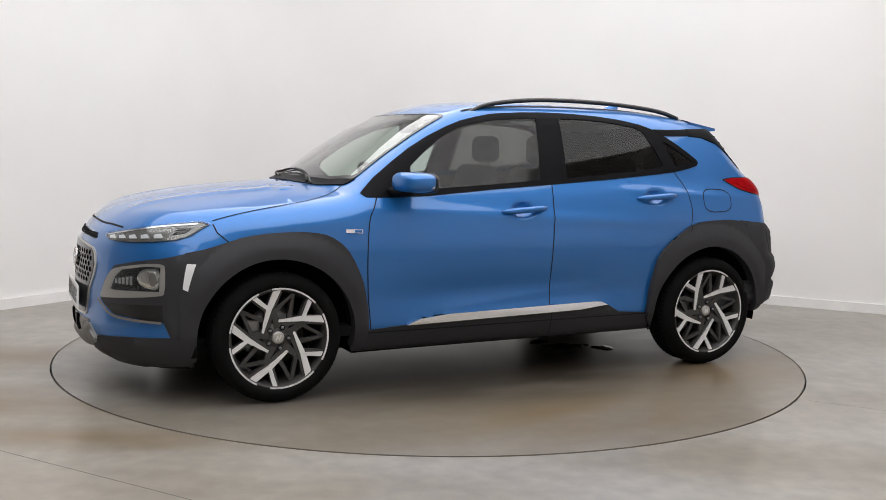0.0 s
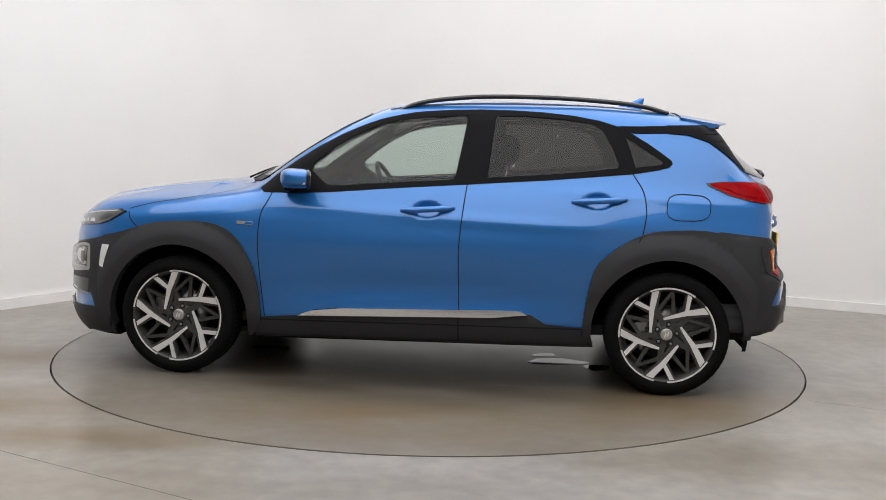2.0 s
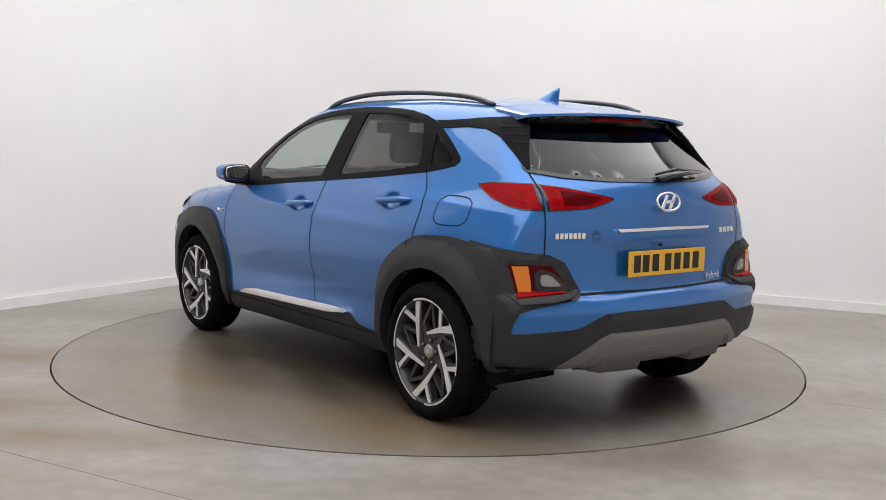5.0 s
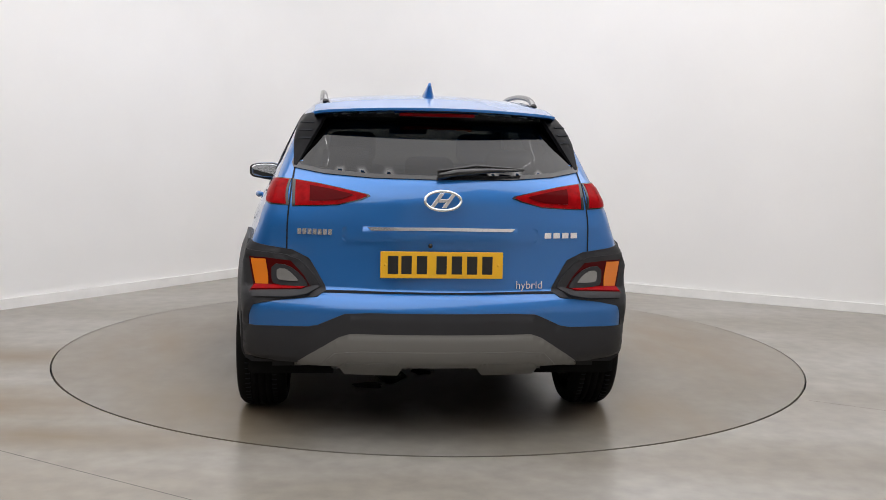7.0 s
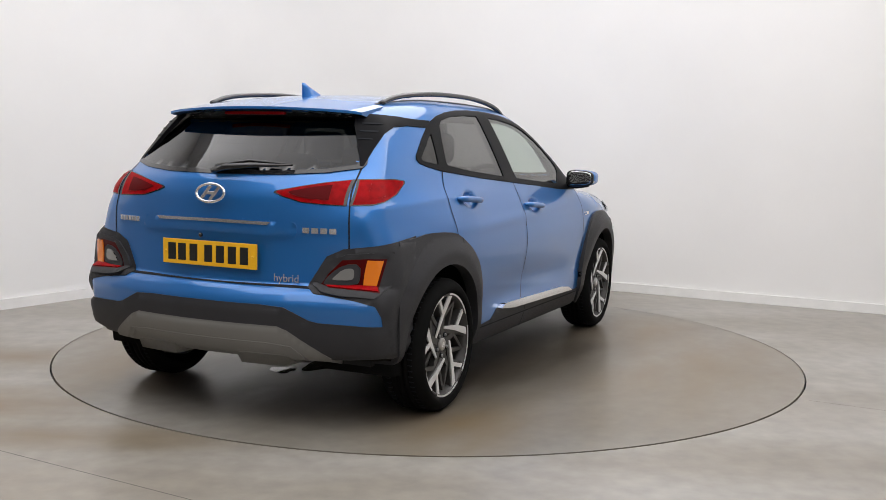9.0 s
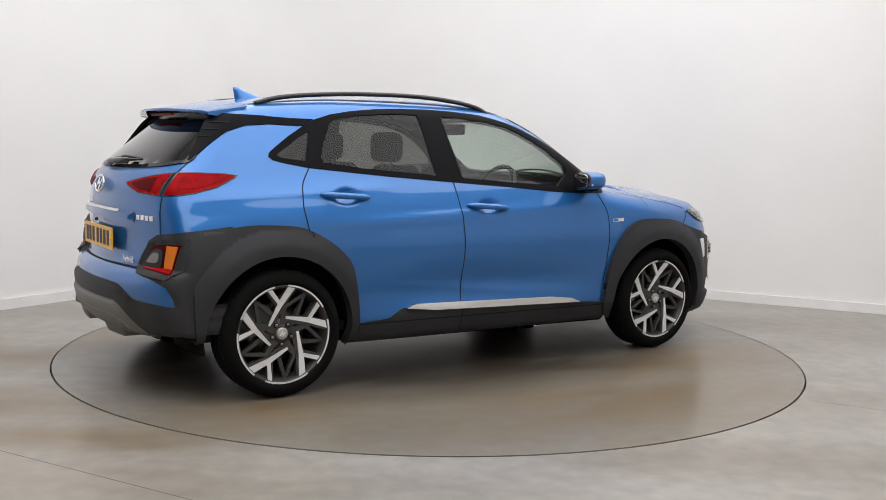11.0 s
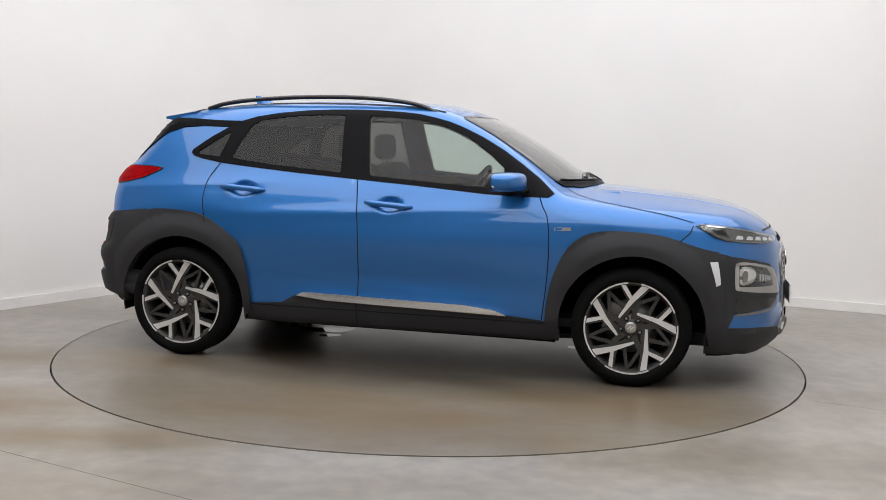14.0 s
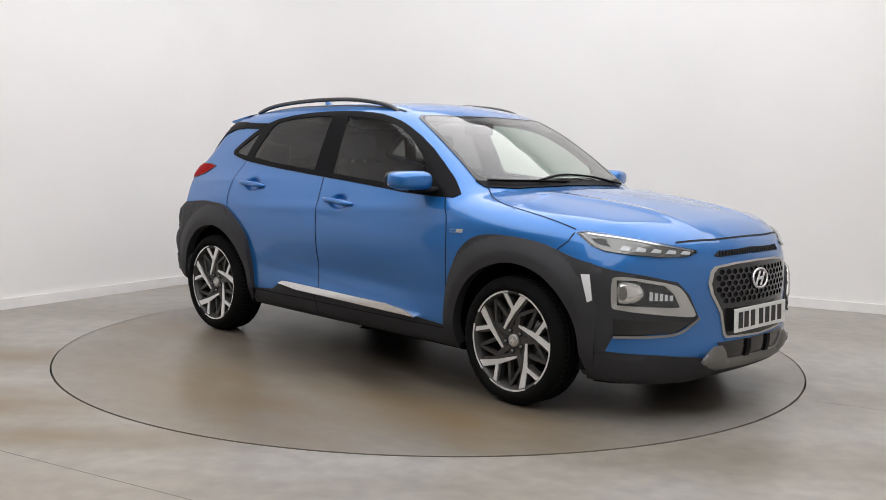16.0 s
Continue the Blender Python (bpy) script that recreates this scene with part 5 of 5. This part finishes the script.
# ---------- roof rails, fin, mirrors, handles ----------
rail = curve(A3((0.155, 0.548, 1.440), (0.06, 0.545, 1.484), (-0.10, 0.540, 1.513), (-0.35, 0.532, 1.531), (-0.70, 0.524, 1.529), (-1.00, 0.515, 1.511), (-1.18, 0.508, 1.488), (-1.30, 0.503, 1.455)), 6)
both("roof_rail", tube(rail, 0.0145, 10, 0.9), BLACK, (ROOF, ROOF), "black roof rail")
rows = []
v, f = [], []
prof = [(0.0, 1.0), (0.25, 0.80), (0.5, 0.55), (0.75, 0.28), (1.0, 0.10)]
for h, s in prof:
    x1 = -1.205 - 0.012 * h
    x0 = -1.205 + 0.20 * s - 0.005
    w = 0.030 * (1 - h) ** 1.2 + 0.006
    z = 1.492 + 0.070 * h
    for a in range(16):
        t = 2 * math.pi * a / 16
        v.append(((x0 + x1) / 2 + (x0 - x1) / 2 * math.cos(t), w * math.sin(t), z - (0.004 if h == 0 else 0)))
for r in range(len(prof) - 1):
    for a in range(16):
        f.append((r * 16 + a, r * 16 + (a + 1) % 16, (r + 1) * 16 + (a + 1) % 16, (r + 1) * 16 + a))
f.append(tuple(range(64, 80)))
mesh_part("roof_fin", v, f, PAINT, ROOF, "blue shark-fin aerial")


def door_mirror(parent, s):
    def pod(bm, cx, cy, cz, rx, ry, rz, power, nu=28, nv=18):
        """A rounded box, fuller than an egg."""
        sp = lambda q: math.copysign(abs(q) ** power, q)
        rows = []
        for j in range(nv + 1):
            b = -math.pi / 2 + math.pi * j / nv
            rows.append([bm.verts.new((cx + rx * sp(math.cos(b)) * sp(math.cos(2 * math.pi * i / nu)), cy + ry * sp(math.cos(b)) * sp(math.sin(2 * math.pi * i / nu)), cz + rz * sp(math.sin(b)))) for i in range(nu)])
        for j in range(nv):
            for i in range(nu):
                bm.faces.new((rows[j][i], rows[j][(i + 1) % nu], rows[j + 1][(i + 1) % nu], rows[j + 1][i]))
        bmesh.ops.remove_doubles(bm, verts=bm.verts, dist=1e-5)

    def lean(bm):
        for q in bm.verts:
            k = (q.co.y - 0.83) / 0.20
            q.co.z = 1.070 + (q.co.z - 1.070) * (1.0 - 0.20 * k) + 0.004 * k
            q.co.x -= 0.05 * k
            q.co.y *= s
        bmesh.ops.recalc_face_normals(bm, faces=bm.faces)
    bm = bmesh.new()
    pod(bm, 0.655, 0.925, 1.072, 0.085, 0.100, 0.058, 0.62)
    for q in bm.verts:
        q.co.x = max(q.co.x, 0.594)
    lean(bm)
    ob = part("door_mirror", bm, PAINT, parent, "blue door mirror on a black arm", smooth=True)
    bm = bmesh.new()
    pod(bm, 0.592, 0.925, 1.070, 0.012, 0.098, 0.057, 0.55)
    lean(bm)
    part("mirror_rim", bm, BLACK, ob, smooth=True)
    bm = bmesh.new()
    pod(bm, 0.586, 0.925, 1.071, 0.010, 0.085, 0.048, 0.55)
    for q in bm.verts:
        q.co.x = max(q.co.x, 0.579)
    lean(bm)
    part("mirror_glass", bm, MIRROR, ob, "mirror glass")
    v, f = tube(A3((0.70, 0.725 * s, 1.032), (0.70, 0.80 * s, 1.026), (0.69, 0.87 * s, 1.022), (0.655, 0.955 * s, 1.026)), [0.036, 0.030, 0.030, 0.014], 10, 0.7)
    mesh_part("mirror_arm", v, f, TRIM, ob, "black mirror arm")
    bm = bmesh.new()
    pod(bm, 0.574, 1.008, 1.058, 0.016, 0.012, 0.012, 0.6, 14, 10)
    for q in bm.verts:
        q.co.y *= s
    bmesh.ops.recalc_face_normals(bm, faces=bm.faces)
    part("side_indicator", bm, WHITE_REFL, ob, smooth=True)


door_mirror(DOORS_F[0], 1)
door_mirror(DOORS_F[1], -1)


def handle(parents, x0, x1, z0, z1):
    """A pull handle that stands off the door, with its hollow's rim behind."""
    xs = np.linspace(x0, x1, 13)
    zs = z0 + (z1 - z0) * (xs - x0) / (x1 - x0)
    ends = cast(np.stack([xs, xs * 0, zs], 1)[[0, -1]], SIDE)
    base = ends[0] + (ends[1] - ends[0]) * np.linspace(0, 1, 13)[:, None]
    lift = 0.003 + 0.018 * np.clip(np.sin(np.linspace(0, math.pi, 13)) * 2.2, 0, 1)
    pts = base + np.stack([xs * 0, lift, xs * 0], 1)
    r = 0.006 + 0.0105 * np.clip(np.sin(np.linspace(0.05, math.pi - 0.05, 13)) * 1.8, 0, 1)
    obs = both("door_handle", tube(pts, list(r), 10, 1.0), PAINT, parents, "body-coloured door handle")
    return obs


HF = handle(DOORS_F, 0.090, -0.190, 0.918, 0.938)
HR = handle(DOORS_R, -0.795, -1.078, 0.985, 1.003)
for k, ob in enumerate(HF):
    bm = bmesh.new()
    box(bm, -0.135, -0.115, 0.862, 0.874, 0.925, 0.939, 0.003)
    for q in bm.verts:
        q.co.y *= (1, -1)[k]
    part("handle_button", bm, SEAM, ob)
badge = xz((0.968, 0.842), (0.880, 0.838), (0.880, 0.820), (0.968, 0.824))
BD = both("wing_badge", sheet(badge, SIDE, 0.03, off=0.004, rim=0.004), CHROME, WINGS, "small silver wing badge")
half = xz((0.922, 0.8375), (0.884, 0.8355), (0.884, 0.8225), (0.922, 0.8245))
vf = sheet(half, SIDE, 0.03, off=0.0055, rim=0.002)
mesh_part("badge_field", *vf, PAINT, BD[0])
mesh_part("badge_field", *flip(vf), PAINT, BD[1])

# ---------- windscreen edge, cowl and wipers ----------
W_IN = [np.array((0.38 + (p[0] - 0.38) * 0.945 + 0.010, p[1] * 0.965, 1.0)) for p in WIND]
mesh_part("windscreen_border", *sheet(WIND, UP, 0.03, holes=[W_IN], off=0.0045, rim=0.015), BLACK, CAR, "black windscreen border")
cowl = xy(*[(1.075, 0.0), (1.05, 0.25), (0.99, 0.47), (0.90, 0.63), (0.845, 0.648), (0.93, 0.468), (0.985, 0.25), (1.005, 0.0), (0.985, -0.25), (0.93, -0.468), (0.845, -0.648), (0.90, -0.63), (0.99, -0.47), (1.05, -0.25)])
mesh_part("cowl_panel", *sheet(cowl, UP, 0.03, off=0.006, rim=0.015), TRIM, CAR, "black plastic cowl")
for pts in (((1.03, 0.42), (0.985, 0.20), (0.975, -0.05), (0.995, -0.28)), ((1.05, -0.10), (1.01, -0.26), (0.955, -0.44), (0.895, -0.585))):
    c0 = cast(xy(*pts), UP) + np.array((0, 0, 0.022))
    ob = mesh_part("windscreen_wiper", *tube(curve(c0, 5), 0.006, 6), TRIM, CAR, "black windscreen wiper")
    c1 = cast(xy(*[(a - 0.02, b) for a, b in pts]), UP) + np.array((0, 0, 0.012))
    mesh_part("blade", *tube(curve(c1, 5), 0.0045, 6), BLACK, ob)

# ---------- cabin ----------
bm = bmesh.new()
box(bm, -1.75, 1.0, -0.72, 0.72, 0.28, 0.33)
part("cabin_floor", bm, LINING, CAR)
bm = bmesh.new()
box(bm, 0.48, 0.95, -0.70, 0.70, 0.62, 0.985, 0.05)
box(bm, 0.40, 0.55, 0.16, 0.56, 0.80, 1.02, 0.04)
part("dashboard", bm, DASH, CAR, "dark moulded dashboard", smooth=True)
bm = bmesh.new()
box(bm, 0.42, 0.45, -0.12, 0.12, 0.93, 1.08, 0.008)
part("dash_screen", bm, BLACK, CAR)
for s in (1, -1):
    bm = bmesh.new()
    box(bm, -0.62, 0.75, s * 0.735 - 0.035, s * 0.735 + 0.035, 0.35, 0.98, 0.02)
    part("door_card", bm, LINING, CAR, smooth=True)


def seat(x, y, wide, tall):
    e = new("seat")
    e.parent = CAR
    e.matrix_basis = pose(x, y, 0.0)
    bm = bmesh.new()
    box(bm, -0.28, 0.27, -wide, wide, 0.50, 0.66, 0.05)
    part("cushion", bm, SEATMAT, e, smooth=True)
    bm = bmesh.new()
    vs = box(bm, -0.07, 0.07, -wide, wide, 0.0, tall, 0.055)
    for q in bm.verts:
        k = max(0, q.co.z / tall)
        q.co.y *= 1.0 - 0.22 * k * k
        q.co.x += 0.03 * abs(q.co.y / wide) ** 2
    bm.transform(pose(-0.22, 0, 0.56, 0, -16, 0))
    part("backrest", bm, SEATMAT, e, "black upholstered backrest", smooth=True)
    return e


def headrest(e, x, y, z, w):
    bm = bmesh.new()
    box(bm, x - 0.05, x + 0.05, y - w, y + w, z - 0.085, z + 0.085, 0.045)
    ob = part("headrest", bm, SEATMAT, e, "black headrest", smooth=True)
    for d in (-0.05, 0.05):
        mesh_part("headrest_post", *tube(A3((x, y + d, z - 0.17), (x, y + d, z - 0.05)), 0.007, 6), BRAKE, ob)


for y in (0.36, -0.36):
    e = seat(-0.02, y, 0.25, 0.60)
    headrest(e, -0.41, 0, 1.245, 0.13)
e = seat(-0.86, 0.0, 0.66, 0.56)
for y in (0.40, 0.0, -0.40):
    headrest(e, -0.405, y, 1.16 if y else 1.12, 0.12)
# steering wheel on the right
v, f = [], []
m = pose(0.34, -0.36, 0.98, 0, -62, 0)
n, k = 32, 8
for i in range(n):
    a = 2 * math.pi * i / n
    for j in range(k):
        b = 2 * math.pi * j / k
        v.append(m @ Vector(((0.18 + 0.015 * math.cos(b)) * math.cos(a), (0.18 + 0.015 * math.cos(b)) * math.sin(a), 0.015 * math.sin(b))))
for i in range(n):
    for j in range(k):
        f.append((i * k + j, i * k + (j + 1) % k, ((i + 1) % n) * k + (j + 1) % k, ((i + 1) % n) * k + j))
SW = mesh_part("steering_wheel", v, f, TRIM, CAR, "black steering wheel")
bm = bmesh.new()
box(bm, -0.05, 0.05, -0.06, 0.06, -0.02, 0.02, 0.015)
box(bm, -0.02, 0.02, -0.175, 0.175, -0.01, 0.01, 0.005)
bm.transform(m)
part("wheel_boss", bm, TRIM, SW, smooth=True)
bm = bmesh.new()
box(bm, 0.26, 0.29, -0.12, 0.12, 1.33, 1.40, 0.012)
part("interior_mirror", bm, TRIM, CAR, smooth=True)
bm = bmesh.new()
box(bm, -1.70, -1.36, -0.55, 0.55, 0.93, 0.95, 0.005)
part("parcel_shelf", bm, LINING, CAR)


# ---------- marks on the floor and wall ----------
def strip(name, pts, width, z, mat, label, category):
    v, f = [], []
    p = [Vector(q) for q in pts]
    for i, q in enumerate(p):
        t = (p[min(i + 1, len(p) - 1)] - p[max(i - 1, 0)]).normalized()
        s = Vector((-t.y, t.x)) * width / 2
        v += [(q.x - s.x, q.y - s.y, z), (q.x + s.x, q.y + s.y, z)]
    f = [(2 * i, 2 * i + 2, 2 * i + 3, 2 * i + 1) for i in range(len(p) - 1)]
    return tagged(mesh_part(name, v, f, mat, smooth=False), label=label, category=category, kind="structure")


JOINT = material("floor joint filler", (0.12, 0.11, 0.10), rough=0.6)
strip("floor_joint", [(-4.2, -0.87), (-1.73, -2.25), (-0.91, -2.72), (1.5, -4.1)], 0.005, 0.0006, JOINT, "thin dark joint across the resin floor", "joint")
strip("floor_joint", [(1.95, -1.20), (2.9, -1.72), (4.2, -2.45)], 0.004, 0.0006, JOINT, "thin dark joint across the resin floor", "joint")


def puddle(cx, cy, rx, ry, seed):
    """A flat wet patch that turns with the platform."""
    rnd = random.Random(seed)
    v, n = [(cx, cy, 0.0024)], 36
    ph = [rnd.uniform(0, 6.28) for _ in range(4)]
    for i in range(n):
        a = 2 * math.pi * i / n
        k = 1 + 0.18 * math.sin(2 * a + ph[0]) + 0.12 * math.sin(3 * a + ph[1]) + 0.08 * math.sin(5 * a + ph[2])
        v.append((cx + rx * k * math.cos(a), cy + ry * k * math.sin(a), 0.0022))
    return mesh_part("wet_patch", v, [(0, i + 1, (i + 1) % n + 1) for i in range(n)], WET, TABLE, "small wet patch")


WET = material("wet floor", (0.10, 0.095, 0.085), rough=0.04, spec=0.7)
for cx, cy, rx, ry, sd in ((-0.79, 0.30, 0.15, 0.10, 1), (-0.72, 0.12, 0.07, 0.05, 2), (-1.02, 0.42, 0.06, 0.09, 3), (0.95, 0.25, 0.10, 0.06, 4)):
    puddle(cx, cy, rx, ry, sd)


# ---------- what moves ----------
def motions():
    """The turntable and the car on it turn clockwise at an even pace."""
    rows_table, rows_car = [], []
    for i in range(33):
        t = i * 0.5
        a = 93.90 - 15.587 * (t - 7.1)
        rows_table.append((t, pose(0, 0, 0, 0, 0, a)))
        rows_car.append((t, pose(0, 0, 0, 0, 0, a) @ pose(-0.037, 0.148, 0.001)))
    walk(TABLE, rows_table)
    walk(CAR, rows_car)


motions()
